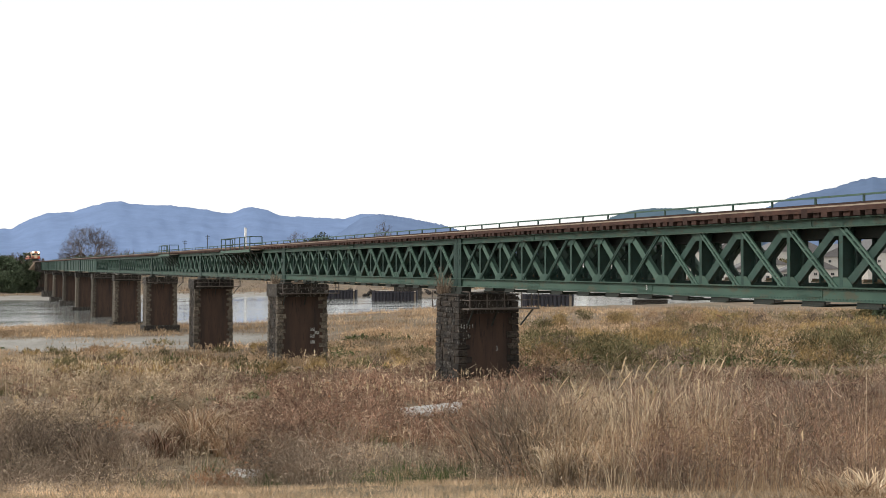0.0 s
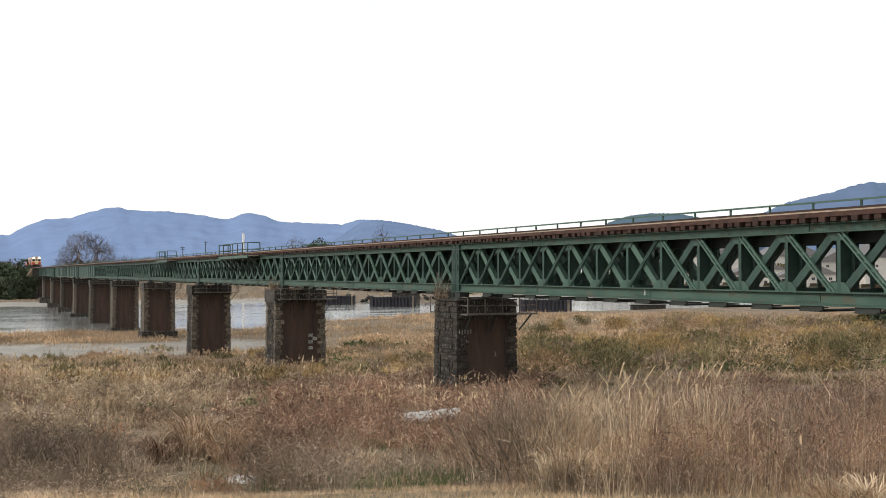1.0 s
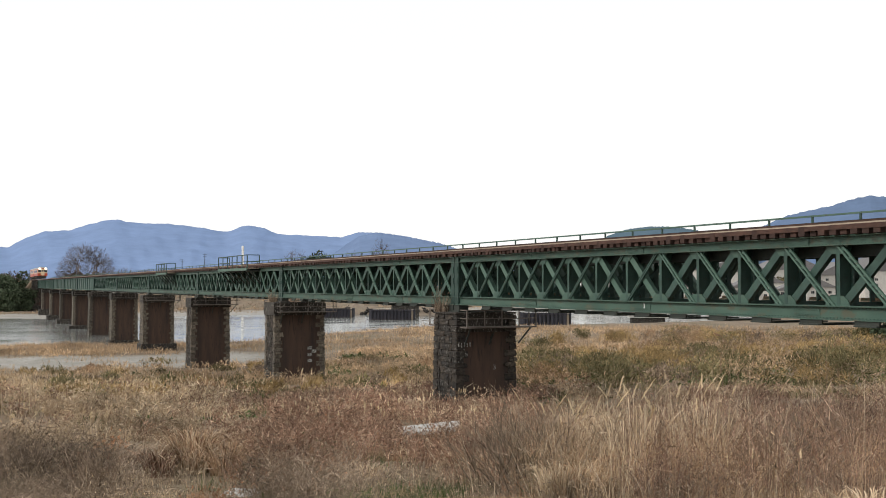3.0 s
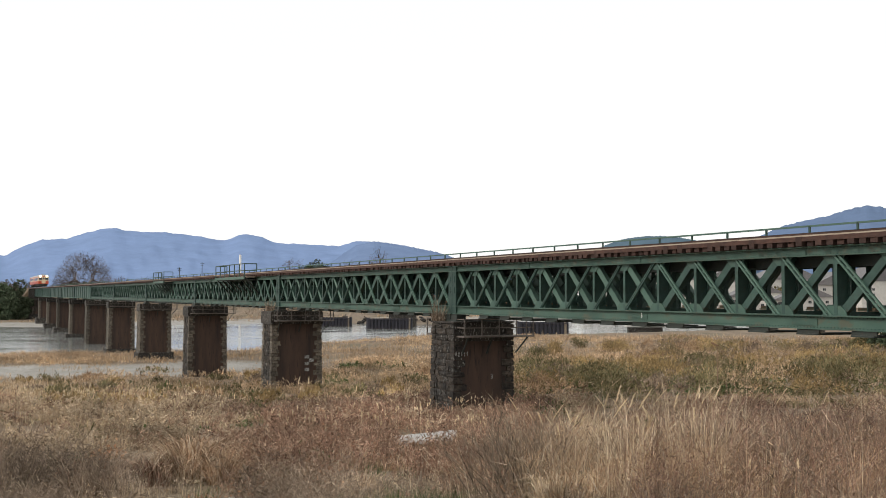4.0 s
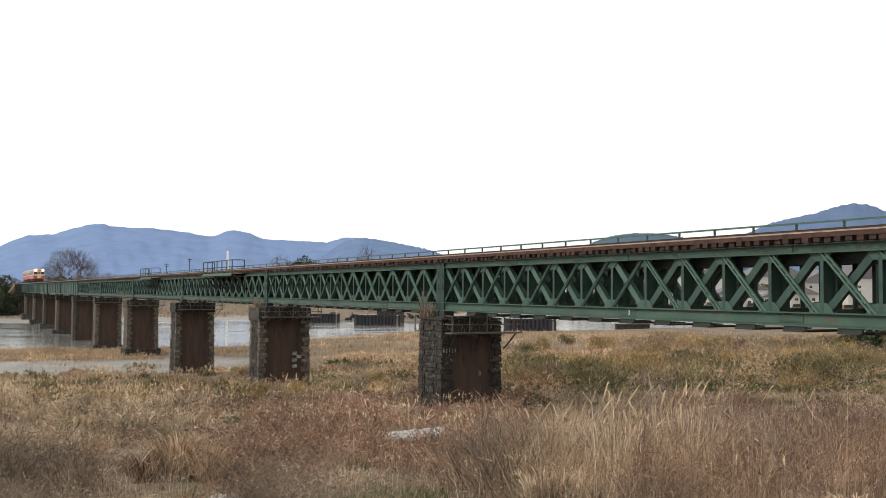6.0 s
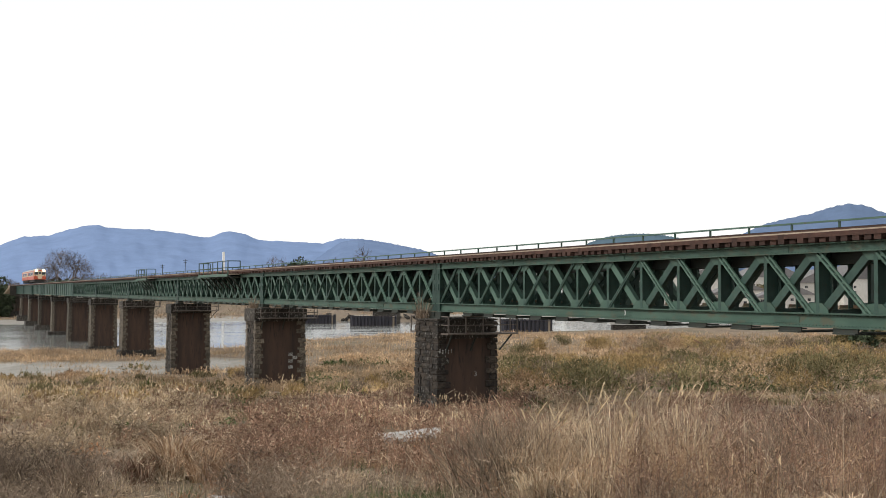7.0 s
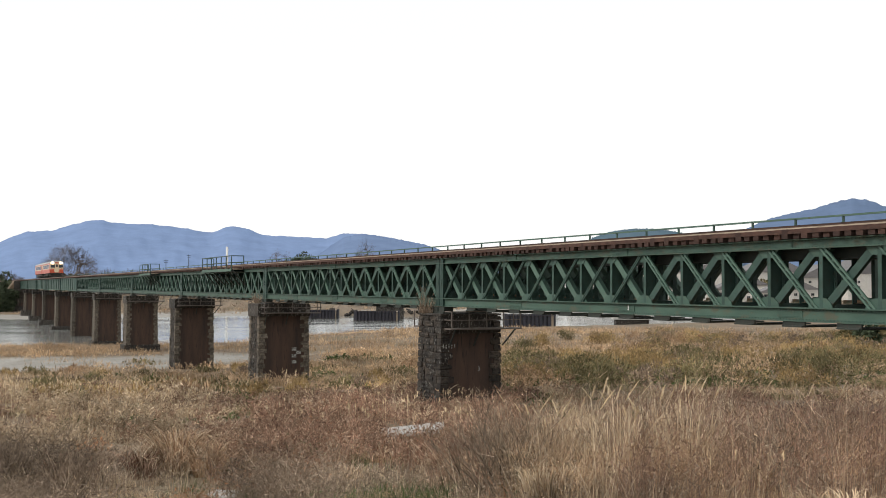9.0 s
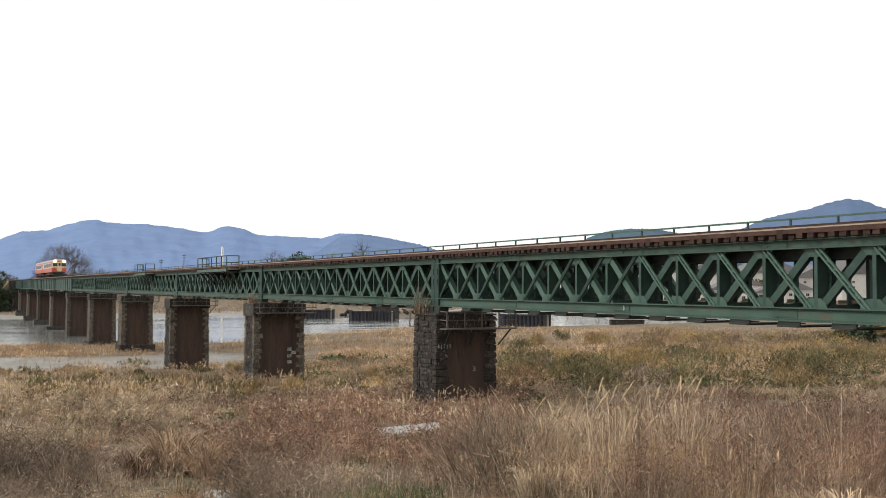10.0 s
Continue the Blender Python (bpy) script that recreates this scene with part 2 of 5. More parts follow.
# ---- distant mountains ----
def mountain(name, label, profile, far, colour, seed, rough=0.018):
    """A wooded ridge. profile: bearing from the bridge's line in degrees, and height in degrees. colour: forest with
    the blue haze of distance put in.
    """
    m, n, l, b = material(name + "_hazed_forest", colour, 1.0)
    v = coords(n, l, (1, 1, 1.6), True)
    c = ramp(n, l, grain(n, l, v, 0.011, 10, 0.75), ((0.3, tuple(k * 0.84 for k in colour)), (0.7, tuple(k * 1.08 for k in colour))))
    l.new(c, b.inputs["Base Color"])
    b.inputs["Specular IOR Level"].default_value = 0.0
    relief(n, l, b, grain(n, l, v, 0.03, 10, 0.7), 0.25, 20)
    bear = np.array([p[0] for p in profile], float)
    up = np.array([p[1] for p in profile], float)
    a = np.linspace(bear[0], bear[-1], 340)
    h = np.interp(a, bear, up)
    k = np.array([1, 2, 3, 2, 1]) / 9
    h = np.convolve(np.pad(h, 2, 'edge'), k, 'valid')
    rng = np.random.default_rng(seed)
    ragged = rough * np.convolve(rng.normal(0, 1, len(a) + 2), np.ones(3) / 2, 'valid')
    rows = 26
    verts = []
    for j in range(rows):
        q = j / (rows - 1)
        for i, ai in enumerate(a):
            d = far * (0.72 + 0.28 * q)
            top = math.tan(radians(max(h[i] + ragged[i] * max(0.0, q * 12 - 11), 0.0))) * far
            crest = q ** 1.3 * top
            fold = 0.05 * top * math.sin(q * math.pi) * (noise.noise((ai * 0.55, q * 3 + seed, seed * 1.7)) + 0.6 * noise.noise((ai * 1.7, q * 7, seed)))
            verts.append((d * math.sin(radians(ai)), d * math.cos(radians(ai)), EYE - 6 + crest + 6 * q + fold))
    n_ = len(a)
    i = (np.arange(rows - 1)[:, None] * n_ + np.arange(n_ - 1)).ravel()
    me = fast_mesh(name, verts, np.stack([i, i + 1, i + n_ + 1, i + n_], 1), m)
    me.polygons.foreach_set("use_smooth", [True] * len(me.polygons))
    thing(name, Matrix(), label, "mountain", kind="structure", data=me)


def bearing(px, py):
    """A place on the skyline given by the first view: degrees off the bridge's line, and degrees up."""
    return (24.35 + math.degrees(math.atan((px - 784) / 1870)), math.degrees(math.atan((472 - py) / math.hypot(1870, px - 784))))


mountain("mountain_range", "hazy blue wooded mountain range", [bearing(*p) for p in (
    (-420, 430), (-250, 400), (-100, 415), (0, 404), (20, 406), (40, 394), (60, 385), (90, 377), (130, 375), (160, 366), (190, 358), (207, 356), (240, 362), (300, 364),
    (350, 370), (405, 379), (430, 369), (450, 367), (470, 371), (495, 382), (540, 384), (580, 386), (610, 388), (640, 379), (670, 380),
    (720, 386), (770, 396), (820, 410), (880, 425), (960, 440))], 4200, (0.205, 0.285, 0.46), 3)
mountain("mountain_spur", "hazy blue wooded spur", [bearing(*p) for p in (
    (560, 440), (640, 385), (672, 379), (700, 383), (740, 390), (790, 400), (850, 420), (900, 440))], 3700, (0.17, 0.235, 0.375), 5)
mountain("hill_near", "wooded hill tinted dark blue for haze", [bearing(*p) for p in (
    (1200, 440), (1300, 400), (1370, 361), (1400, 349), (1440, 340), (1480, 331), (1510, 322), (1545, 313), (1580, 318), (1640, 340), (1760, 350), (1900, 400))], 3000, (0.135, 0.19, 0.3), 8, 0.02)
mountain("hill_low", "low wooded hill tinted green-blue for haze", [bearing(*p) for p in (
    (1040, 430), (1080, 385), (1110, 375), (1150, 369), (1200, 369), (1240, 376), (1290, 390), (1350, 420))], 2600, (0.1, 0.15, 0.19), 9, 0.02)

# ---- bridge ----
D, Y0, SPAN, TALL, WIDE = 22.25, 47.08, 31.2, 2.36, 2.0
ZB = EYE - 0.985
PANELS, FREE = 15, 0.2
STEP = (SPAN - 2 * FREE) / PANELS


def truss_member_meshes():
    """The meshes that all spans share. The near truss stands in the plane x = 0."""
    lo, hi = 0.38, TALL - 0.28
    made = {}
    for name, mid, tall, z0, z1 in (("top_chord", TALL - 0.14, 0.21, TALL - 0.268, TALL - 0.02), ("bottom_chord", 0.203, 0.33, 0.018, 0.388)):
        made[name] = Shape().box((0, SPAN / 2, mid), (0.16, SPAN - 0.1, tall)).mesh(name, GREEN_CHORD)
        made[name, "lower"] = Shape().box((-0.03, SPAN / 2, z0), (0.34, SPAN - 0.1, 0.035)).mesh("flange", GREEN_CHORD)
        made[name, "upper"] = Shape().box((-0.03, SPAN / 2, z1), (0.36, SPAN - 0.1, 0.035)).mesh("flange", GREEN_CHORD)
    s = Shape()                                        # post: a deep section, its web across the bridge
    s.box((-0.055, -0.05, (lo + hi) / 2), (0.02, 0.13, hi - lo))
    s.box((0.46, 0, (lo + hi) / 2), (0.02, 0.15, hi - lo))
    s.box((0.2, 0, (lo + hi) / 2), (0.5, 0.03, hi - lo))
    for z in (lo + 0.06, hi - 0.06):
        s.box((0.2, -0.05, z), (0.46, 0.08, 0.08))
    made["post"] = s.mesh("post", GREEN)
    # broad flat diagonals and laced ones; the two halves of a span mirror each other
    # diagonals rising towards +y take the paler green, for the light on them
    for half, p0, p1 in (("near", STEP - 0.14, 0.14), ("far", 0.14, STEP - 0.14)):
        s = Shape()
        s.beam((-0.02, p0, lo), (-0.02, p1, hi), 0.025, 0.24)
        s.beam((0.12, p0, lo), (0.12, p1, hi), 0.26, 0.03)
        made["flat_diagonal", half] = s.mesh("flat_diagonal", GREEN if half == "near" else GREEN_PALE)
        s = Shape()
        wide = 0.085 if half == "near" else 0.055
        for off in (-wide, wide):
            s.beam((-0.09, p1 + off, lo), (-0.09, p0 + off, hi), 0.06, 0.06 if half == "near" else 0.045)
        for i in range(7):
            q = (i + 0.5) / 7
            s.box((-0.09, p1 + q * (p0 - p1), lo + q * (hi - lo)), (0.02, 2 * wide, 0.05))
        made["laced_diagonal", half] = s.mesh("laced_diagonal", GREEN_PALE if half == "near" else GREEN)
    s = Shape()                                        # gusset plates
    s.loft([[(x, -0.46, 0.4), (x, 0.46, 0.4), (x, 0.4, 0.54), (x, 0.22, 0.68), (x, -0.22, 0.68), (x, -0.4, 0.54)] for x in (-0.062, -0.042)])
    made["gusset_plate"] = s.mesh("gusset_plate", GREEN_CHORD)
    s = Shape()
    s.loft([[(x, -0.2, hi - 0.24), (x, 0.2, hi - 0.24), (x, 0.44, hi), (x, -0.44, hi)] for x in (-0.062, -0.042)])
    made["upper_gusset"] = s.mesh("upper_gusset", GREEN_CHORD)
    s = Shape()                                        # splice plate over a chord joint, with rivets
    s.box((-0.092, 0, 0.205), (0.02, 1.0, 0.2))
    for i in range(8):
        for z in (0.14, 0.27):
            s.box((-0.106, -0.42 + i * 0.12, z), (0.014, 0.035, 0.035))
    made["splice_plate"] = s.mesh("splice_plate", GREEN_CHORD)
    s = Shape()                                        # rivets in two rows
    for i in range(int(SPAN / 0.13)):
        y = 0.1 + i * 0.13
        for x, z in ((-0.145, 0.365), (-0.082, 0.06), (-0.082, TALL - 0.24), (-0.082, TALL - 0.06)):
            s.box((x if z != 0.365 else -0.082, y, z if z != 0.365 else 0.34), (0.014, 0.034, 0.034))
    made["rivet_row"] = s.mesh("rivet_row", DARK_GREEN)
    s = Shape()                                        # end post
    s.box((-0.03, 0, TALL / 2), (0.12, 0.26, TALL - 0.02))
    s.box((-0.15, 0, TALL / 2), (0.05, 0.4, TALL - 0.06))
    s.box((-0.185, 0, TALL * 0.72), (0.03, 0.18, 0.3))
    s.box((-0.185, 0, TALL * 0.5), (0.03, 0.18, 0.3))
    made["end_post"] = s.mesh("end_post", DARK_GREEN)
    s = Shape()                                        # cross frame between the two trusses, coloured darker for the shade inside
    s.box((WIDE / 2, 0, hi + 0.02), (WIDE - 0.2, 0.14, 0.2))
    s.box((WIDE / 2, 0, lo + 0.05), (WIDE - 0.2, 0.14, 0.14))
    s.beam((0.12, 0, lo), (WIDE - 0.12, 0, hi), 0.09, 0.12, (0, 1, 0))
    s.beam((0.12, 0.1, hi), (WIDE - 0.12, 0.1, lo), 0.09, 0.12, (0, 1, 0))
    for x in (WIDE / 2 - 0.3, WIDE / 2 + 0.3):
        s.box((x, 0.05, (lo + hi) / 2), (0.16, 0.04, hi - lo - 0.1))
    s.box((0.42, 0.12, lo + 0.3), (0.5, 0.42, 0.03))
    s.box((0.42, 0.12, hi - 0.3), (0.5, 0.42, 0.03))
    made["cross_frame"] = s.mesh("cross_frame", DARK_GREEN)
    s = Shape()                                        # horizontal gussets of the wind bracing, stained with rust
    s.box((WIDE - 0.42, 0, 0), (0.6, 0.72, 0.03)).box((WIDE - 0.42, 0.1, 0.05), (0.07, 1.0, 0.08))
    made["wind_gusset"] = s.mesh("wind_gusset", OCHRE_STEEL)
    s = Shape()                                        # hung inspection plank under the bottom chord
    s.box((WIDE / 2 - 0.05, 0, -0.14), (WIDE + 0.35, 0.8, 0.045))
    s.box((-0.13, 0, -0.07), (0.05, 0.86, 0.15))
    s.box((WIDE + 0.1, 0, -0.05), (0.05, 0.86, 0.1))
    s.box((-0.1, -0.3, -0.03), (0.05, 0.05, 0.1))
    s.box((-0.1, 0.3, -0.03), (0.05, 0.05, 0.1))
    made["lateral_plate"] = s.mesh("lateral_plate", DARK_STEEL)
    s = Shape()
    s.beam((0.1, 0, TALL - 0.1), (WIDE - 0.1, STEP, TALL - 0.1), 0.1, 0.08, (0, 0, 1))
    made["lateral_brace"] = s.mesh("lateral_brace", GREEN)
    s = Shape()                                        # rail bearer under the sleepers, added in dark steel for the shade there
    s.box((0, SPAN / 2, TALL - 0.3), (0.03, SPAN - 0.3, 0.54))
    s.box((0, SPAN / 2, TALL - 0.57), (0.22, SPAN - 0.3, 0.03))
    made["stringer"] = s.mesh("stringer", DARK_STEEL)
    s = Shape()
    s.box((0, 0, -0.14), (0.5, 0.6, 0.24))
    s.box((0, 0, -0.3), (0.66, 0.8, 0.09))
    made["bearing"] = s.mesh("bearing", DARK_STEEL)
    return made


def truss_span(m):
    made = truss_member_meshes()
    t = thing("truss_span", m, "green riveted steel lattice deck truss on stone piers", "bridge span", "spans of the railway bridge")
    for x in (0.0, WIDE):
        for name in ("top_chord", "bottom_chord") + (("rivet_row",) if x == 0 else ()):
            ob = part(name, made[name], None, t)
            ob.location.x = x
            if name == "rivet_row":
                tagged(ob, kind="stuff")
            else:
                part("flange", made[name, "lower"], None, ob)
                part("flange", made[name, "upper"], None, ob)
        for y in (SPAN * 0.24, SPAN * 0.5, SPAN * 0.76):
            part("splice_plate", made["splice_plate"], None, t).location = (x, y, 0)
            part("splice_plate", made["splice_plate"], None, t).location = (x, y + 0.4, TALL - 0.345)
        for y in (0.22, SPAN - 0.22):
            part("end_post", made["end_post"], None, t).location = (x, y, 0)
            part("bearing", made["bearing"], None, t).location = (x, y + (0.15 if y < 1 else -0.15), 0)
        for i in range(PANELS + 1):
            y = FREE + i * STEP
            if 0 < i < PANELS:
                part("post", made["post"], None, t).location = (x, y, 0)
                part("gusset_plate", made["gusset_plate"], None, t).location = (x, y, 0)
                part("upper_gusset", made["upper_gusset"], None, t).location = (x, y, 0)
            if i < PANELS:
                half = "near" if i < PANELS // 2 else "far"
                part("flat_diagonal", made["flat_diagonal", half], None, t).location = (x, y, 0)
                part("laced_diagonal", made["laced_diagonal", half], None, t).location = (x, y, 0)
    for x in (0.46, WIDE - 0.46):
        part("stringer", made["stringer"], None, t).location.x = x
    for i in range(PANELS + 1):
        y = FREE + i * STEP
        part("cross_frame", made["cross_frame"], None, t).location.y = y
        for z in (0.52, TALL - 0.48):
            part("wind_gusset", made["wind_gusset"], None, t).location = (0, y + 0.1, z)
        if 0 < i < PANELS - 1:
            part("lateral_plate", made["lateral_plate"], None, t).location.y = y + STEP * 0.45
        if i < PANELS:
            part("lateral_brace", made["lateral_brace"], None, t).location.y = y
    return t


LAST = 10
first_span = truss_span(pose(D, Y0 - SPAN, ZB))
for k in range(0, 5):
    copy_thing(first_span, pose(D, Y0 + k * SPAN, ZB))


def girder_span(m):
    """A riveted plate-girder span with stiffeners."""
    t = thing("girder_span", m, "green riveted plate-girder span on tall piers", "bridge span", "girder spans of the railway bridge")
    web = Shape().box((0, SPAN / 2, TALL / 2), (0.03, SPAN - 0.2, TALL - 0.1)).mesh("web_plate", GREEN)
    flange = Shape().box((0, SPAN / 2, 0), (0.4, SPAN - 0.12, 0.09)).mesh("flange", GREEN_PALE)
    stiff = Shape().box((0, 0, TALL / 2), (0.24, 0.06, TALL - 0.2)).mesh("stiffener", GREEN)
    end = Shape().box((0, 0, TALL / 2), (0.44, 0.44, TALL - 0.02)).mesh("end_post", DARK_GREEN)
    bear = Shape().box((0, 0, -0.17), (0.6, 0.7, 0.34)).mesh("bearing", DARK_STEEL)
    for x in (0.0, WIDE):
        part("web_plate", web, None, t).location.x = x
        for z in (0.05, TALL - 0.05):
            part("flange", flange, None, t).location = (x, 0, z)
        for i in range(1, 8):
            part("stiffener", stiff, None, t).location = (x, i * SPAN / 8, 0)
        for y in (0.25, SPAN - 0.25):
            part("end_post", end, None, t).location = (x, y, 0)
            part("bearing", bear, None, t).location = (x, y, 0)
    for i in range(9):
        part("cross_brace", Shape().box((WIDE / 2, 0.3 + i * (SPAN - 0.6) / 8, TALL / 2), (WIDE - 0.05, 0.1, TALL * 0.7)), GREEN, t)
    return t


far_span = girder_span(pose(D, Y0 + 5 * SPAN, ZB))
for k in range(6, LAST):
    copy_thing(far_span, pose(D, Y0 + k * SPAN, ZB))

# track: sleepers, rails, guard planks; it runs on past the far abutment
DECK = ZB + TALL
TRACK_FROM, TRACK_TO = Y0 - SPAN - 14, Y0 + LAST * SPAN + 190


def build_track():
    track = thing("railway_track", pose(D + WIDE / 2, 0, DECK), "rusty rails on dark timber sleepers along the bridge", "railway track")
    me = Shape().box((0, 0, 0.14), (2.75, 0.235, 0.27)).mesh("sleeper", TIMBER)
    rng = random.Random(4)
    many = Shape()
    i, y = 0, TRACK_FROM + 0.3
    while y < TRACK_TO:
        if Y0 - 29 < y < Y0 + 84 and i < 295:
            part("sleeper", me, None, track).matrix_local = pose(rng.uniform(-0.05, 0.05), y + rng.uniform(-0.03, 0.03), 0, 0, 0, rng.uniform(-0.8, 0.8))
            i += 1
        else:
            many.box((rng.uniform(-0.05, 0.05), y, 0.14), (2.75, 0.21, 0.27))
        y += 0.39
    tagged(part("sleeper_run", many, TIMBER, track), kind="stuff")
    length, mid = TRACK_TO - TRACK_FROM, (TRACK_TO + TRACK_FROM) / 2
    for x in (-0.5685, 0.5685):
        s = Shape()
        s.box((x, mid, 0.285), (0.125, length, 0.02)).box((x, mid, 0.35), (0.02, length, 0.12)).box((x, mid, 0.422), (0.065, length, 0.035))
        part("rail", s, RAIL_STEEL, track)
        inner = x * 0.72
        part("guard_rail", Shape().box((inner, mid, 0.35), (0.05, length, 0.1)), RUST, track)
    for x in (-1.3, 1.3):
        part("edge_board", Shape().box((x * 1.075, mid, 0.205), (0.04, length, 0.13)), TIMBER, track, "dark brown board along the sleeper ends")
        part("edge_plank", Shape().box((x, mid, 0.296), (0.12, length, 0.045)), PLANK, track, "pale weathered timber edge plank")
        part("guard_timber", Shape().box((x * 0.93, mid, 0.325), (0.14, length, 0.09)), TIMBER, track, "dark timber guard beam")


build_track()


# ---- piers ----
def stone_mesh(seed, size, mat=None):
    """A rough-faced block, proud in the middle and chipped at the arrises."""
    rng = random.Random(seed)
    x, y, z = (k / 2 for k in size)
    c = 0.022
    ring = lambda k, zz: [(sx * (x - k) + rng.uniform(-.022, .022), sy * (y - k) + rng.uniform(-.022, .022), zz)
                          for sx, sy in ((-1, -1), (1, -1), (1, 1), (-1, 1))]
    s = Shape()
    s.loft([ring(c, -z), ring(0, -z + c), ring(-0.004, 0), ring(0, z - c), ring(c, z)])
    return s.mesh("stone", mat or (STONE if seed % 2 else STONE_DARK))


PT = 2.6                                               # thickness of a pier along the bridge
COURSE = 0.29


def pier(k, base, detailed):
    """A masonry pier under the joint k, standing on the ground at the height base."""
    y = Y0 + k * SPAN
    top = ZB - 0.345
    PX0, PX1 = (-0.68, 2.48) if k == 0 else (-0.95, 2.85)   # its ends across the bridge
    p = thing("bridge_pier", pose(D, y, 0), "dark masonry pier with stone quoins and rust-stained faces", "bridge pier", "piers of the railway bridge")
    low = base - 1.2
    s = Shape()
    for z0, z1 in ((low, top - 0.95),):
        f0, f1 = (top - z0) * 0.012, (top - z1) * 0.012
        s.loft([[(PX0 - f + 0.05, -PT / 2 - f + 0.05, z), (PX1 + f - 0.05, -PT / 2 - f + 0.05, z), (PX1 + f - 0.05, PT / 2 + f - 0.05, z), (PX0 - f + 0.05, PT / 2 + f - 0.05, z)]
                for z, f in ((z0, f0), (z1, f1))])
    part("core", s, BRICKWORK, p, "rust-stained brown rendered core")
    s = Shape()
    c = -0.12 if k == 0 else 0.26
    s.box(((PX0 + PX1) / 2, 0, top - 0.5), (PX1 - PX0 + c, PT + c, 0.9))
    s.box(((PX0 + PX1) / 2, 0, top - 0.04), (PX1 - PX0 + 0.1, PT + 0.1, 0.08))
    part("capstone", s, STONE_DARK, p, "dark weathered stone cap")
    tone = STONE_PALE if k else None
    blocks = [stone_mesh(i, (0.5, 0.5, COURSE - 0.02), tone) for i in range(6)]
    ends = [stone_mesh(10 + i, (0.4, PT / 3 - 0.03, COURSE - 0.02)) for i in range(4)]
    rng = random.Random(100 + k)
    joined = Shape()
    head = 0.12 if k == 0 else 0.95
    z_top, r = top - head, 0
    while z_top > low:
        tall = COURSE * rng.uniform(0.72, 1.3)
        z, z_top, r = z_top - tall / 2, z_top - tall, r + 1
        f = (top - z) * 0.012
        spots = []
        for sx, xx in ((1, PX0 - f), (-1, PX1 + f)):
            for sy in (-1, 1):
                wide = (0.6 if r % 2 else 0.42) + rng.uniform(-0.08, 0.08)
                spots.append((xx + sx * wide / 2 - sx * 0.02, sy * (PT / 2 + f - 0.23), (wide, 0.5), blocks))
        cut = sorted(rng.uniform(0.25, 0.75) * 0.33 + i * 0.33 for i in range(3))
        edges = [-PT / 2 + 0.5] + [-PT / 2 + 0.5 + (PT - 1.0) * q for q in cut] + [PT / 2 - 0.5]
        for e0, e1 in zip(edges, edges[1:]):
            spots.append((PX0 - f + 0.2, (e0 + e1) / 2, (0.4, e1 - e0 - 0.02), ends))
        for x, yy, (wx, wy), kind in spots:
            if detailed:
                ob = part("stone", rng.choice(kind), None, p)
                ob.location = (x + rng.uniform(-.03, .02), yy + rng.uniform(-.02, .02), z + rng.uniform(-.006, .006))
                ob.scale = (wx / (0.5 if kind is blocks else 0.4), wy / (0.5 if kind is blocks else PT / 3 - 0.03), tall / COURSE)
            else:
                joined.box((x + rng.uniform(-.012, .012), yy, z), (wx, wy, tall - 0.03))
    if not detailed:
        tagged(part("quoin_work", joined, STONE_PALE, p, "rough stone quoins"), kind="stuff")
    if k >= 3:
        s = Shape()
        s.box(((PX0 + PX1) / 2, 0, base + 0.0), (PX1 - PX0 + (0.7 if k < 6 else 1.7), PT + (0.7 if k < 6 else 1.9), 1.7 if k < 6 else 3.2))
        part("footing", s, STONE_DARK, p, "dark stained concrete footing")
    # inspection gallery on the side towards the near bank
    if k >= 0:
        zf = EYE - 2.03
        g0, g1 = PX0 + 0.1, PX1 + 0.75
        yf = -PT / 2 - 0.12
        part("gallery_floor", Shape().box(((g0 + g1) / 2, yf - 0.38, zf), (g1 - g0, 0.75, 0.07)), PIPE, p)
        s = Shape()
        for x in np.linspace(g0 + 0.05, g1 - 0.05, 5):
            s.box((x, yf - 0.72, zf + 0.42), (0.05, 0.05, 0.84))
        for z in (zf + 0.42, zf + 0.82):
            s.box(((g0 + g1) / 2, yf - 0.72, z), (g1 - g0, 0.045, 0.045))
            for x in (g0 + 0.05, g1 - 0.05):
                s.box((x, yf - 0.35, z), (0.045, 0.75, 0.045))
        s.box((g1 - 0.05, yf - 0.02, zf + 0.42), (0.05, 0.05, 0.84))
        part("gallery_railing", s, PIPE, p, "weathered pipe railing")
        if k < 3:                                      # the gallery's return past the far face
            yb = PT / 2 + 0.5
            s = Shape().box((g0 + 0.35, yb, zf), (0.7, 0.75, 0.07))
            for z in (zf + 0.42, zf + 0.82):
                s.box((g0 + 0.02, yb, z), (0.045, 0.75, 0.045))
            for dy in (-0.35, 0.35):
                s.box((g0 + 0.02, yb + dy, zf + 0.42), (0.05, 0.05, 0.84))
            part("rear_gallery", s, PIPE, p, "weathered gallery and railing behind the pier")
        for x in (g0 + 0.3, (g0 + g1) / 2 - 0.3):
            part("bracket", Shape().beam((x, yf - 0.6, zf - 0.03), (x, yf + 0.06, zf - 0.85), 0.06, 0.06), DARK_STEEL, p)
        part("bracket", Shape().beam((g1 - 0.1, yf - 0.3, zf - 0.03), (PX1 - 0.05, yf - 0.3, zf - 0.8), 0.06, 0.06), DARK_STEEL, p)
    return p


def pale_marks(p, spots, size):
    """Flat white marks on a pier's side: faded paint, and the faces of pale stones."""
    for x, z in spots:
        part("painted_mark", Shape().box((x, -PT / 2 - 0.085 - (ZB - z) * 0.012, z), (size[0], 0.012, size[1])), FADED_WHITE, p, "faded white mark on the pier")


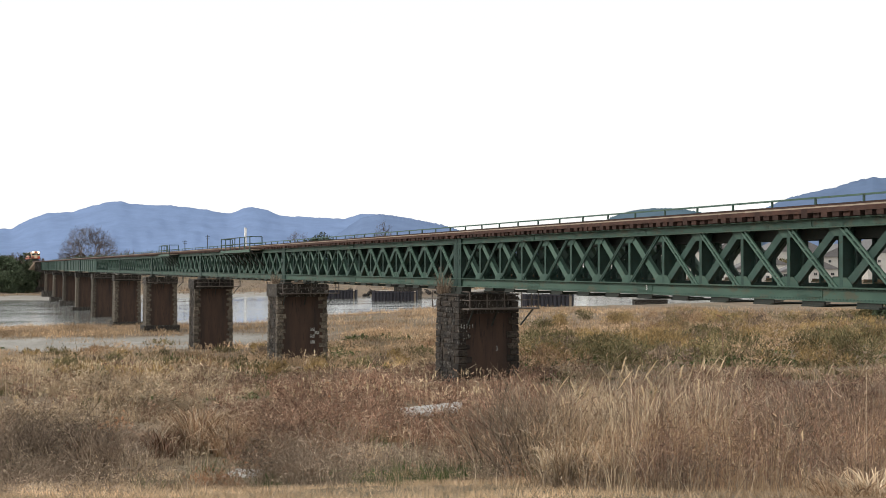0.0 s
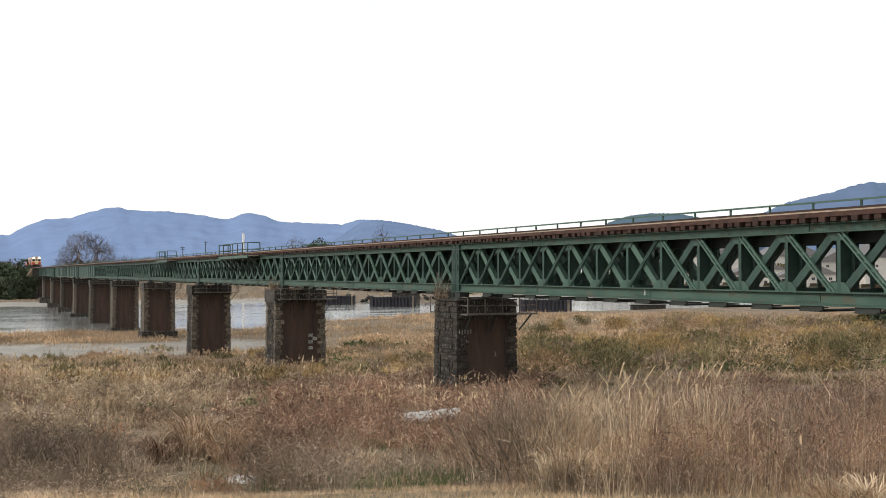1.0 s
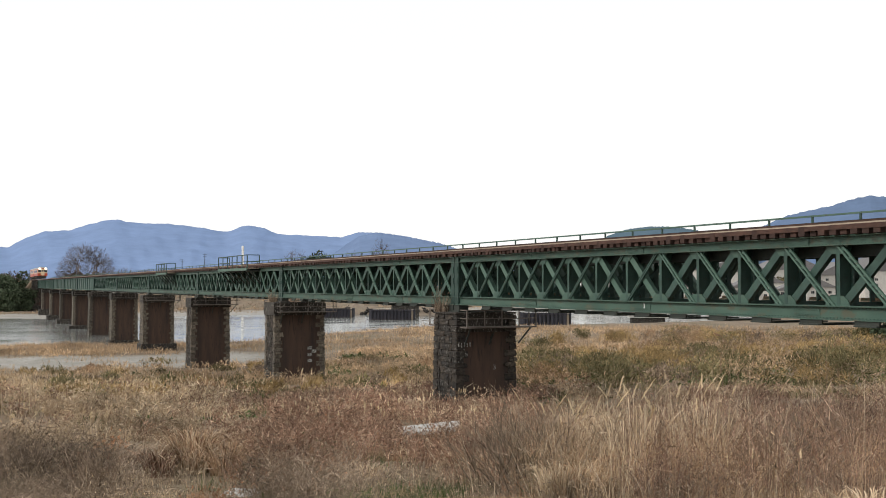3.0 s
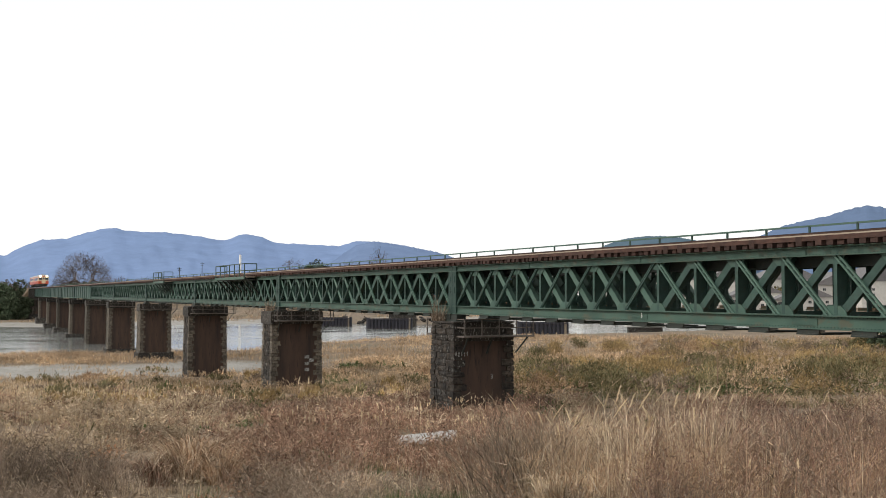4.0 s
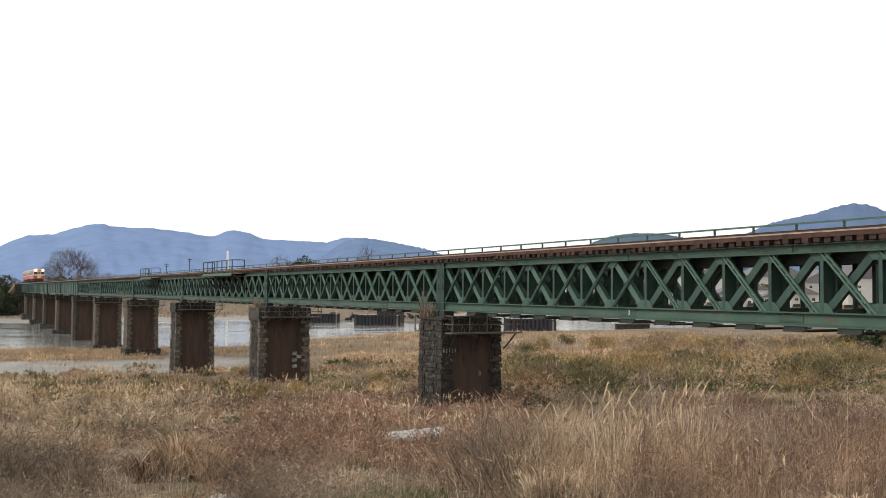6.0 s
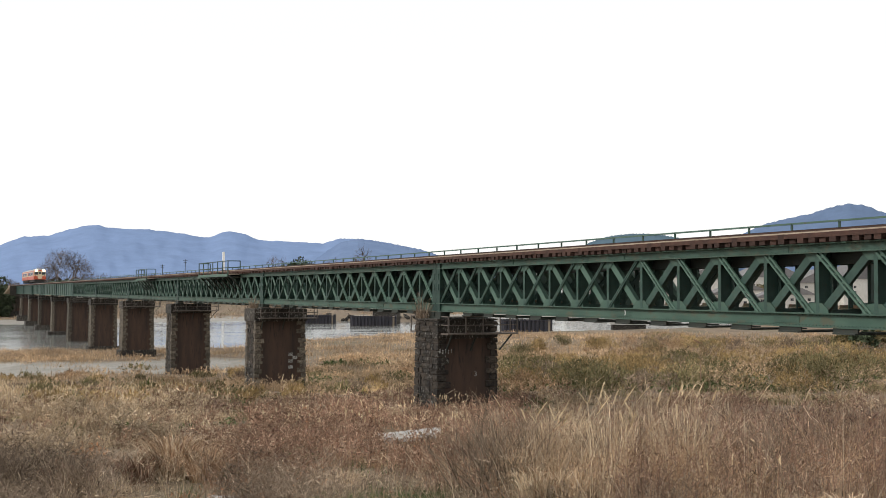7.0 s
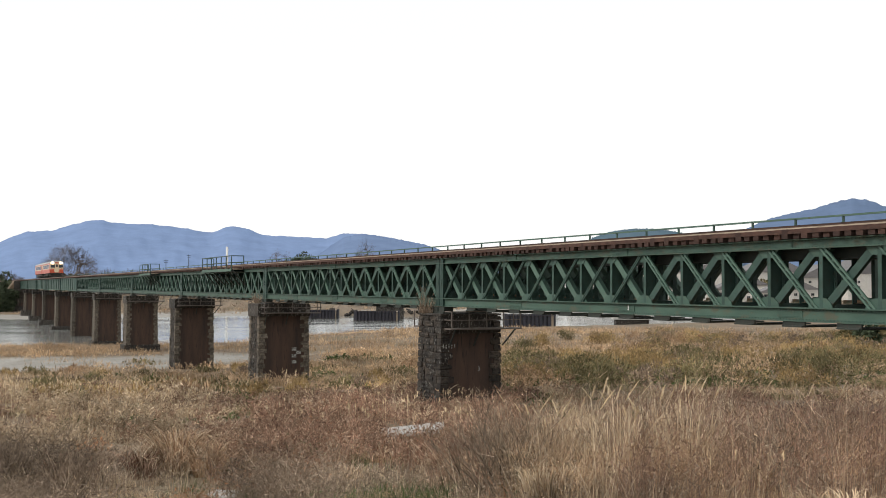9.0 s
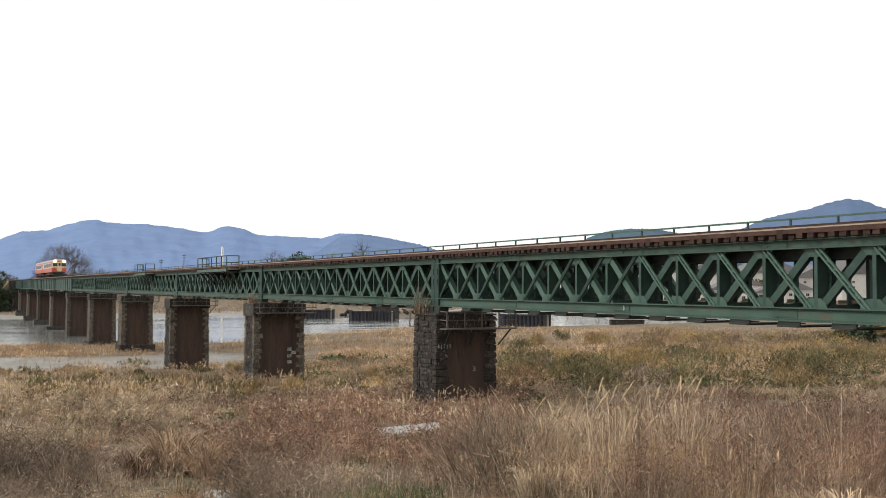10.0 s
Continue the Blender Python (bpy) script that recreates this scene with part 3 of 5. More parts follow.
for k in range(0, LAST + 1):
    base = float(ground_z(D + 1, Y0 + k * SPAN))
    made = pier(k, max(base, -0.9), k <= 2)
    if k == 0:
        pale_marks(made, [(-0.62 + 0.15 * i, EYE - 2.86 - 0.03 * (i % 2)) for i in range(5)], (0.05, 0.2))
        num = bpy.data.curves.new("pier_number", 'FONT')
        num.body, num.size, num.extrude = "3", 0.34, 0.004
        num.materials.append(FADED_WHITE)
        mark = new("pier_number", num)
        mark.parent = made
        mark.matrix_local = Matrix(((1, 0, 0, 1.25), (0, 0, -1, -PT / 2 - 0.03), (0, 1, 0, EYE - 4.1), (0, 0, 0, 1)))
        tagged(mark, "faded white painted numeral")
    if k == 1:
        # pale stones of this pier, drawn as flat white marks
        pale_marks(made, [(1.72, EYE - 4.75), (1.72, EYE - 5.25), (1.72, EYE - 5.7), (2.05, EYE - 5.0)], (0.36, 0.24))


def handrail():
    """Pipe rail along the walkway on the far side of the deck, with its walkway planks."""
    me_post = Shape().box((0, 0, 0.16), (0.06, 0.06, 0.9)).box((0.02, 0, -0.2), (0.5, 0.07, 0.09)).mesh("post", GREEN)
    r = thing("deck_handrail", pose(D + WIDE + 1.25, 0, DECK + 0.27), "thin green pipe handrail along the bridge deck", "handrail")
    y0, y1 = Y0 - SPAN, Y0 + LAST * SPAN
    part("top_rail", Shape().box((0, (y0 + y1) / 2, 0.61), (0.06, y1 - y0, 0.06)), GREEN_PALE, r)
    part("walkway_plank", Shape().box((-0.3, (y0 + y1) / 2, 0.0), (0.5, y1 - y0, 0.05)), TIMBER, r)
    for i in range(int((y1 - y0) / STEP)):
        part("post", me_post, None, r).location.y = y0 + 0.45 + i * STEP


handrail()


# ---- vegetation ----
def patch_noise(x, y, size, seed):
    """Smooth random patches from 0 to 1."""
    x, y = np.asarray(x) / size, np.asarray(y) / size
    xi, yi = np.floor(x).astype(np.int64), np.floor(y).astype(np.int64)
    u, w = x - xi, y - yi
    u, w = u * u * (3 - 2 * u), w * w * (3 - 2 * w)

    def at(a, b):
        h = (a * 374761393 + b * 668265263 + seed * 2147483647) & 0xffffffff
        h = ((h ^ (h >> 13)) * 1274126177) & 0xffffffff
        return ((h ^ (h >> 16)) & 0xffff) / 65535.0
    return (at(xi, yi) * (1 - u) + at(xi + 1, yi) * u) * (1 - w) + (at(xi, yi + 1) * (1 - u) + at(xi + 1, yi + 1) * u) * w


def plant_material(name, stops, low=0.52, high=1.38):
    """Dead stalks and leaves: every blade of its own tone, and broad patches over the plain."""
    m, n, l, b = material(name, stops[0], 0.85)
    geo = n.new("ShaderNodeNewGeometry")
    k = len(stops)
    c = ramp(n, l, geo.outputs["Random Per Island"], [(i / (k - 1), s) for i, s in enumerate(stops)])
    v = coords(n, l, (1, 1, 1), True)
    g = ramp(n, l, grain(n, l, v, 0.3, 4), ((0.3, (low,) * 3), (0.7, (high,) * 3)))
    c = blend(n, l, 1.0, c, g, 'MULTIPLY')
    g = ramp(n, l, grain(n, l, v, 1.7, 2), ((0.3, (low,) * 3), (0.7, (high,) * 3)))
    c = blend(n, l, 1.0, c, g, 'MULTIPLY')
    g = ramp(n, l, grain(n, l, v, 0.085, 3), ((0.36, (0.74, 0.72, 0.7)), (0.62, (1.3, 1.29, 1.27))))
    c = blend(n, l, 1.0, c, g, 'MULTIPLY')
    l.new(c, b.inputs["Base Color"])
    b.inputs["Specular IOR Level"].default_value = 0.15
    return m


STRAW = plant_material("straw_grass", ((0.55, 0.435, 0.3), (0.41, 0.305, 0.2), (0.66, 0.55, 0.41), (0.3, 0.21, 0.135)))
GOLD = plant_material("golden_dry_grass", ((0.52, 0.37, 0.23), (0.42, 0.29, 0.175), (0.62, 0.47, 0.32), (0.28, 0.19, 0.12)))
RUSSET = plant_material("russet_weeds", ((0.24, 0.14, 0.1), (0.36, 0.22, 0.155), (0.1, 0.06, 0.045), (0.6, 0.44, 0.31)))
UMBER = plant_material("grey_brown_weeds", ((0.2, 0.15, 0.112), (0.31, 0.24, 0.18), (0.11, 0.08, 0.06), (0.46, 0.365, 0.27)))
OLIVE = plant_material("olive_weeds", ((0.165, 0.145, 0.07), (0.23, 0.195, 0.1), (0.1, 0.1, 0.05), (0.33, 0.265, 0.15)))
LEAF = plant_material("green_leaves", ((0.06, 0.095, 0.035), (0.085, 0.12, 0.045), (0.12, 0.145, 0.06), (0.045, 0.065, 0.028)))
PLUME = plant_material("pale_plumes", ((0.66, 0.53, 0.35), (0.56, 0.44, 0.28), (0.74, 0.64, 0.47)), 0.9, 1.1)
EVERGREEN = plant_material("dark_evergreen", ((0.05, 0.07, 0.042), (0.075, 0.098, 0.06), (0.1, 0.125, 0.075), (0.04, 0.055, 0.036)))
TWIG = plant_material("bare_twigs", ((0.12, 0.1, 0.09), (0.18, 0.15, 0.135), (0.09, 0.074, 0.068)))


class Field:
    """Gathers many blades as arrays."""

    def __init__(self):
        self.v, self.t, self.n = [], [], 0

    def blades(self, base, h, w, way, lean, rng, segs=3, droop=0.0, tip=0.15):
        """Tapered, bent blades. base: k x 3; h, w, way, lean: k each."""
        k = len(base)
        if not k:
            return
        face = rng.uniform(0, 2 * np.pi, k)
        side = np.stack([np.cos(face), np.sin(face), np.zeros(k)], 1)
        out = np.stack([np.cos(way), np.sin(way), np.zeros(k)], 1)
        rows = []
        for j in range(segs + 1):
            s = j / segs
            c = base + out * (h * lean * s ** 1.8)[:, None]
            c = c + np.stack([np.zeros(k), np.zeros(k), h * (s - droop * s ** 3) * np.sqrt(np.maximum(1 - (lean * s) ** 2 * 0.3, 0.1))], 1)
            half = (w * ((1 - s) * (1 - tip) + tip) / 2)[:, None]
            rows += [c - side * half, c + side * half]
        m = 2 * (segs + 1)
        v = np.stack(rows, 1).reshape(-1, 3)
        i = self.n + np.arange(k)[:, None] * m
        for j in range(segs):
            a = i + 2 * j
            self.t.append(np.concatenate([a, a + 1, a + 3], 1))
            self.t.append(np.concatenate([a, a + 3, a + 2], 1))
        self.v.append(v)
        self.n += k * m

    def bars(self, p, q, w, w2, rng):
        """Straight tapered slivers from p to q."""
        k = len(p)
        if not k:
            return
        d = q - p
        r = rng.normal(0, 1, (k, 3))
        side = np.cross(d, r)
        side /= np.linalg.norm(side, axis=1)[:, None] + 1e-9
        w, w2 = np.broadcast_to(w, k)[:, None] / 2, np.broadcast_to(w2, k)[:, None] / 2
        self.v.append(np.stack([p - side * w, p + side * w, q + side * w2, q - side * w2], 1).reshape(-1, 3))
        i = self.n + np.arange(k)[:, None] * 4
        self.t.append(np.concatenate([i, i + 1, i + 2], 1))
        self.t.append(np.concatenate([i, i + 2, i + 3], 1))
        self.n += 4 * k

    def mesh(self, name, mat):
        return fast_mesh(name, np.concatenate(self.v), np.concatenate(self.t), mat)


def bear_of(px):
    return math.atan((px - 784) / 1870) + YAW


def scatter(rng, count, near, far, b0=-5.0, b1=54.0):
    """Places spread over a wide sector of the plain, in front of the bank."""
    r = np.sqrt(rng.uniform(near * near, far * far, count))
    a = np.radians(rng.uniform(b0, b1, count))
    off = a - YAW
    d = r
    r = d / np.cos(off)
    return r * np.sin(a), r * np.cos(a), d, a


def clear_of(x, y, d, a):
    """Where weeds may grow: not through the piers, the slabs, the mown strip or the water."""
    ok = np.ones(len(x), bool)
    for k in range(-1, 5):
        yk = Y0 + k * SPAN
        ok &= ~((x > D - 1.2) & (x < D + 2.9) & (np.abs(y - yk) < 1.9))
    deg = np.degrees(a)
    ok &= ~((deg > 21.9) & (deg < 25.3) & (d > 32.8) & (d < 38))          # concrete block
    ok &= ~((deg > 13.1) & (deg < 14.7) & (d > 17.0) & (d < 20.8))            # small slab
    ok &= ~((deg > 9.0) & (deg < 13.0) & (d > 22.2) & (d < 24.8))          # round the great tussock
    edge = 16.2 + 1.2 * (patch_noise(x, y, 2.5, 5) - 0.5) - 3.0 * np.clip((deg - 26.5) / 5, 0, 1) - 3.5 * np.clip((11.5 - deg) / 3, 0, 1)
    ok &= d > edge
    return ok


def tufts(name, label, mat, seed, clumps, per, near, far, want, height, width=(0.009, 0.015), spread=0.3, segs=3, lean=(0.05, 0.5), twigs=0, twig_len=0.28, droop=0.0, out=0.7, floor=0.55):
    """One kind of wild plant in clumps all over the plain; want(x, y, d, a) gives its share in each place."""
    rng = np.random.default_rng(seed)
    x, y, d, a = scatter(rng, clumps, near, far)
    keep = clear_of(x, y, d, a) & (rng.uniform(0, 1, clumps) < want(x, y, d, a)) & (ground_z(x, y) > floor + 0.45 * (patch_noise(x, y, 7, seed + 3) - 0.5))
    x, y, d, a = (k[keep] for k in (x, y, d, a))
    m = len(x)
    size = rng.uniform(0.55, 1.3, m)
    high = rng.uniform(*height, m) * (0.65 + 0.7 * patch_noise(x, y, 3.5, seed + 1)) * tall_at(d, a)
    bend = rng.normal(0.5, 1.5, m)
    bow = rng.uniform(0.4, 1.2, m)
    rep = lambda q: np.repeat(q, per)
    k = m * per
    r = spread * np.sqrt(rng.uniform(0, 1, k)) * rep(size) * np.clip(rep(d) / 40, 1, 3)
    t = rng.uniform(0, 2 * np.pi, k)
    X, Y = rep(x) + r * np.cos(t), rep(y) + r * np.sin(t)
    Z = ground_z(X, Y) - 0.06
    h = rep(high) * rng.uniform(0.5, 1.1, k) * (1.1 - 0.6 * (r / (spread * rep(size) * np.clip(rep(d) / 40, 1, 3))) ** 2)
    w = rng.uniform(*width, k) * np.clip(rep(d) / 22, 0.75, 9)
    way = np.where(rng.uniform(0, 1, k) < out, t + rng.normal(0, 0.6, k), rep(bend) + rng.normal(0, 0.7, k))
    ln = rng.uniform(*lean, k) * rep(bow)
    f = Field()
    base = np.stack([X, Y, Z], 1)
    f.blades(base, h, w, way, ln, rng, segs, droop)
    for j in range(twigs):
        q = rng.uniform(0.35, 1.0, k)
        p = base + np.stack([np.cos(way) * h * ln * q ** 1.8, np.sin(way) * h * ln * q ** 1.8, h * q * 0.93], 1)
        aa = rng.uniform(0, 2 * np.pi, k)
        tl = twig_len * rng.uniform(0.4, 1.3, k) * np.minimum(h, 1.4)
        e = p + np.stack([np.cos(aa) * tl * 0.7, np.sin(aa) * tl * 0.7, tl * rng.uniform(0.1, 1.0, k)], 1)
        f.bars(p, e, w * 0.85, w * 0.5, rng)
    thing(name, Matrix(), label, "wild grass", kind="stuff", data=f.mesh(name, mat))


def tall_at(d, a):
    """The thicket on the slope towards the bridge's near end stands highest."""
    deg = np.degrees(a)
    k = np.clip((deg - 25.5) / 4.5, 0, 1) * np.clip((36 - d) / 8, 0, 1)
    low = 1 - 0.45 * np.clip((22 - np.abs(d - 0)) / 6, 0, 1) * (1 - np.clip((deg - 25.5) / 4.5, 0, 1))
    return (1 + 0.75 * k) * low


def right_side(a):
    return np.clip((np.degrees(a) - 25) / 5, 0, 1)


def share(x, y, size, seed, lo, hi):
    return np.clip((patch_noise(x, y, size, seed) * 0.7 + patch_noise(x, y, size / 3.1, seed + 9) * 0.3 - lo) / (hi - lo), 0, 1)


def left_side(a):
    return 1 - np.clip((np.degrees(a) - 14) / 8, 0, 1)


def first_px(a):
    """A bearing as a column of the first view, the scale on which the plants are planned."""
    return 784 + 1870 * np.tan(a - YAW)


def blot(x, y, d, a, *ovals):
    """The share of a stand of plants: ovals of (column, distance, half width, half depth) with ragged edges."""
    px = first_px(a)
    rag = 0.75 * (patch_noise(x, y, 2.6, 71) - 0.5) + 0.5 * (patch_noise(x, y, 0.9, 72) - 0.5)
    best = np.zeros(len(x))
    for c, e, rc, re in ovals:
        best = np.maximum(best, np.clip(1.5 * (1 - ((px - c) / rc) ** 2 - ((d - e) / re) ** 2) + rag, 0, 1))
    return best


def weeds(name, label, mat, seed, clumps, stems, near, far, want, height, spread=0.6, width=(0.007, 0.012), lean=(0.05, 0.6), twigs=2, twig_len=0.3, flecks=2, fleck=0.035,
          uneven=1.0, out=0.75, patchy=1.6):
    """Bushy dead weeds: stems with side twigs, and crumbs of dry leaf and seed on their upper half."""
    rng = np.random.default_rng(seed)
    x, y, d, a = scatter(rng, clumps, near, far, 0.0, 50.0)
    keep = clear_of(x, y, d, a) & (rng.uniform(0, 1, clumps) < want(x, y, d, a)) & (ground_z(x, y) > 0.55)
    x, y, d, a = (k[keep] for k in (x, y, d, a))
    m = len(x)
    size = rng.uniform(0.6, 1.3, m)
    high = rng.uniform(*height, m) * (1 + uneven * (1.1 * patch_noise(x, y, patchy, seed + 1) - 0.6)) * tall_at(d, a)
    rep = lambda q: np.repeat(q, stems)
    k = m * stems
    far_k = np.clip(rep(d) / 40, 1, 3)
    q = np.sqrt(rng.uniform(0, 1, k))
    r, t = spread * q * rep(size) * far_k, rng.uniform(0, 2 * np.pi, k)
    X, Y = rep(x) + r * np.cos(t), rep(y) + r * np.sin(t)
    h = np.maximum(rep(high) * rng.uniform(0.5, 1.1, k) * (1.1 - 0.55 * q ** 2), 0.12)
    w = rng.uniform(*width, k) * np.clip(rep(d) / 22, 0.75, 8)
    way = np.where(rng.uniform(0, 1, k) < out, t + rng.normal(0, 0.7, k), rng.uniform(0, 6.28, k))
    ln = rng.uniform(*lean, k)
    base = np.stack([X, Y, ground_z(X, Y) - 0.06], 1)
    f = Field()
    f.blades(base, h, w, way, ln, rng, 2)

    def on_stem(s):
        return base + np.stack([np.cos(way) * h * ln * s ** 1.8, np.sin(way) * h * ln * s ** 1.8, h * s * 0.95], 1)

    ends = []
    for j in range(twigs):
        p, aa = on_stem(rng.uniform(0.3, 1.0, k)), rng.uniform(0, 2 * np.pi, k)
        tl = twig_len * rng.uniform(0.4, 1.3, k) * np.minimum(h, 1.4)
        e = p + np.stack([np.cos(aa) * tl * 0.75, np.sin(aa) * tl * 0.75, tl * rng.uniform(0.0, 1.0, k)], 1)
        f.bars(p, e, w * 0.8, w * 0.45, rng)
        ends.append(e)
    for j in range(flecks):
        c = ends[j % twigs] if twigs and j % 2 == 0 else on_stem(rng.uniform(0.45, 1.02, k)) + rng.normal(0, 0.04, (k, 3))
        o = rng.normal(0, 0.6, (k, 3)) * (fleck * np.clip(rep(d) / 24, 0.7, 4) * rng.uniform(0.5, 1.3, k))[:, None]
        f.bars(c - o, c + o, w * 2.0, w * 1.0, rng)
    thing(name, Matrix(), label, "wild grass", kind="stuff", data=f.mesh(name, mat))


HUSK = plant_material("pale_brown_husks", ((0.43, 0.29, 0.18), (0.31, 0.19, 0.115), (0.58, 0.43, 0.28), (0.17, 0.105, 0.07)), 0.55, 1.35)
ORANGE = plant_material("orange_brown_weeds", ((0.42, 0.2, 0.1), (0.34, 0.16, 0.085), (0.5, 0.3, 0.18), (0.25, 0.12, 0.07)))
PURPLE = plant_material("purple_brown_stems", ((0.19, 0.12, 0.093), (0.28, 0.175, 0.13), (0.085, 0.055, 0.047), (0.44, 0.3, 0.22)))
OCHRE = plant_material("ochre_leaves", ((0.4, 0.275, 0.12), (0.3, 0.21, 0.095), (0.48, 0.35, 0.18), (0.2, 0.15, 0.07)))

# near slope
weeds("grey_thicket", "tangled grey-brown dead weeds on the bank slope", UMBER, 12, 620, 60, 16, 33,
      lambda x, y, d, a: blot(x, y, d, a, (90, 23, 250, 8), (530, 19.5, 110, 3.5)), (0.9, 1.35), 0.8, lean=(0.1, 0.95), twigs=3, twig_len=0.34, flecks=3)
weeds("russet_weeds", "dense russet dead weeds on the river plain", RUSSET, 11, 2000, 44, 20, 56,
      lambda x, y, d, a: 0.06 + 0.84 * blot(x, y, d, a, (620, 36, 260, 14), (480, 27, 150, 8), (880, 30, 130, 12), (820, 46, 160, 9)), (0.6, 1.05), 0.6, flecks=3, lean=(0.05, 0.55))
weeds("dull_weeds", "dull brown flattened weeds on the plain", PURPLE, 13, 900, 40, 40, 66,
      lambda x, y, d, a: blot(x, y, d, a, (640, 53, 260, 8), (300, 60, 130, 9), (830, 56, 220, 8)), (0.45, 0.85), 0.7, flecks=2, lean=(0.1, 0.9))
weeds("straw_band", "pale straw weeds with seed husks", STRAW, 14, 1500, 34, 30, 66,
      lambda x, y, d, a: blot(x, y, d, a, (210, 42, 190, 10), (60, 36, 150, 6), (330, 52, 120, 7)), (0.6, 1.05), 0.5, flecks=4, fleck=0.05)
weeds("straw_tangle", "pale straw tufts between darker weeds", STRAW, 15, 900, 30, 17, 60,
      lambda x, y, d, a: 0.14 + 0.5 * share(x, y, 4, 23, 0.52, 0.64) + 0.9 * blot(x, y, d, a, (640, 27, 55, 3), (250, 44, 150, 7)), (0.55, 1.1), 0.32, flecks=1, lean=(0.1, 0.9))
weeds("orange_weeds", "low orange-brown weeds below the tussock", ORANGE, 16, 700, 34, 17, 44,
      lambda x, y, d, a: 0.06 + blot(x, y, d, a, (375, 19.8, 100, 2.6), (540, 23, 110, 3), (690, 30, 120, 4), (980, 18, 70, 2.5)), (0.35, 0.7), 0.4, flecks=3, lean=(0.1, 0.8))
weeds("purple_thicket", "dense purple-brown stems on the bank slope", PURPLE, 17, 900, 46, 14, 34,
      lambda x, y, d, a: blot(x, y, d, a, (1420, 22, 330, 10), (1180, 19, 130, 6), (1560, 24, 260, 10)), (0.8, 1.2), 0.5, lean=(0.03, 0.4), twigs=3, twig_len=0.26, flecks=2, uneven=1.1, patchy=2.2)
weeds("tan_thicket", "dense tan dead stalks on the bank slope", HUSK, 18, 700, 42, 14, 32,
      lambda x, y, d, a: blot(x, y, d, a, (1060, 21, 150, 8), (1290, 17, 330, 4), (1500, 19, 120, 5)), (0.7, 1.05), 0.5, lean=(0.03, 0.5), twigs=2, flecks=2)
weeds("russet_thicket", "russet dead stalks among the thicket", RUSSET, 19, 520, 40, 14, 34,
      lambda x, y, d, a: right_side(a) * (0.2 + 0.8 * share(x, y, 4, 48, 0.44, 0.58)), (0.7, 1.1), 0.5, lean=(0.03, 0.45), flecks=2)
tufts("tall_stalks", "tall tan silver-grass stalks on the bank slope", STRAW, 14, 480, 15, 15, 30,
      lambda x, y, d, a: right_side(a) * (0.05 + 0.6 * share(x, y, 4, 24, 0.46, 0.6)) + blot(x, y, d, a, (1040, 22, 90, 5)),
      (0.95, 1.4), (0.011, 0.018), spread=0.3, segs=4, lean=(0.03, 0.5), twigs=1, twig_len=0.16, out=0.4)
tufts("single_stalks", "pale single dry stalks over the weeds", STRAW, 34, 2600, 2, 13, 58,
      lambda x, y, d, a: 0.5 + 0 * d, (0.75, 1.3), (0.008, 0.012), spread=0.3, segs=3, lean=(0.02, 0.7), twigs=1, twig_len=0.1)
weeds("edge_weeds", "low dead weeds at the edge of the mown strip", UMBER, 22, 520, 28, 13, 24,
      lambda x, y, d, a: 0.75 * (1 - blot(x, y, d, a, (730, 18.0, 160, 3.4), (385, 19.5, 100, 2.5))), (0.3, 0.6), 0.45, lean=(0.1, 0.95), flecks=2)
tufts("edge_straw", "low pale straw at the edge of the mown strip", STRAW, 23, 420, 24, 13, 25,
      lambda x, y, d, a: 0.2 + 0.8 * share(x, y, 4, 36, 0.4, 0.6), (0.35, 0.75), (0.008, 0.013), spread=0.3, segs=3, lean=(0.2, 1.0), droop=0.3)
tufts("edge_green", "low green grass at the edge of the mown strip", LEAF, 24, 1700, 26, 14, 25,
      lambda x, y, d, a: 0.7 * share(x, y, 3, 37, 0.54, 0.64) + blot(x, y, d, a, (730, 18.8, 150, 3.0), (440, 18.5, 60, 2), (270, 17, 40, 1.2)), (0.3, 0.55), (0.010, 0.018), spread=0.4, segs=2, lean=(0.2, 1.0))

# the plain under the bridge
weeds("olive_weeds", "low olive-green weeds among dry grass", OLIVE, 25, 1900, 30, 26, 125,
      lambda x, y, d, a: 0.03 + 0.2 * share(x, y, 11, 25, 0.5, 0.58) + 0.8 * blot(x, y, d, a, (210, 58, 110, 8), (430, 66, 110, 10), (1100, 84, 200, 18), (1400, 62, 240, 12), (90, 29, 130, 4)),
      (0.25, 0.55), 0.7, (0.008, 0.014), lean=(0.1, 0.9), twigs=2, flecks=3, fleck=0.05)
weeds("green_undergrowth", "low green leaves among the dry weeds", LEAF, 26, 1300, 26, 16, 125,
      lambda x, y, d, a: 0.3 * share(x, y, 6, 26, 0.54, 0.62) + blot(x, y, d, a, (130, 58, 70, 6), (410, 70, 70, 9), (1080, 74, 170, 13), (1330, 66, 130, 10), (880, 84, 90, 12), (330, 47, 60, 4), (120, 27, 90, 3)),
      (0.3, 0.55), 0.7, (0.010, 0.018), lean=(0.1, 0.9), twigs=1, flecks=3, fleck=0.06)
tufts("golden_grass", "golden dry grass across the flood plain", GOLD, 27, 8200, 17, 46, 150,
      lambda x, y, d, a: (0.25 + 0.75 * share(x, y, 7, 44, 0.36, 0.52)) * (1 - 0.72 * right_side(a)) * (1 - 0.8 * blot(x, y, d, a, (170, 60, 150, 10), (430, 66, 110, 12))),
      (0.5, 1.05), (0.006, 0.011), spread=0.6, segs=2, lean=(0.1, 0.9), droop=0.2)
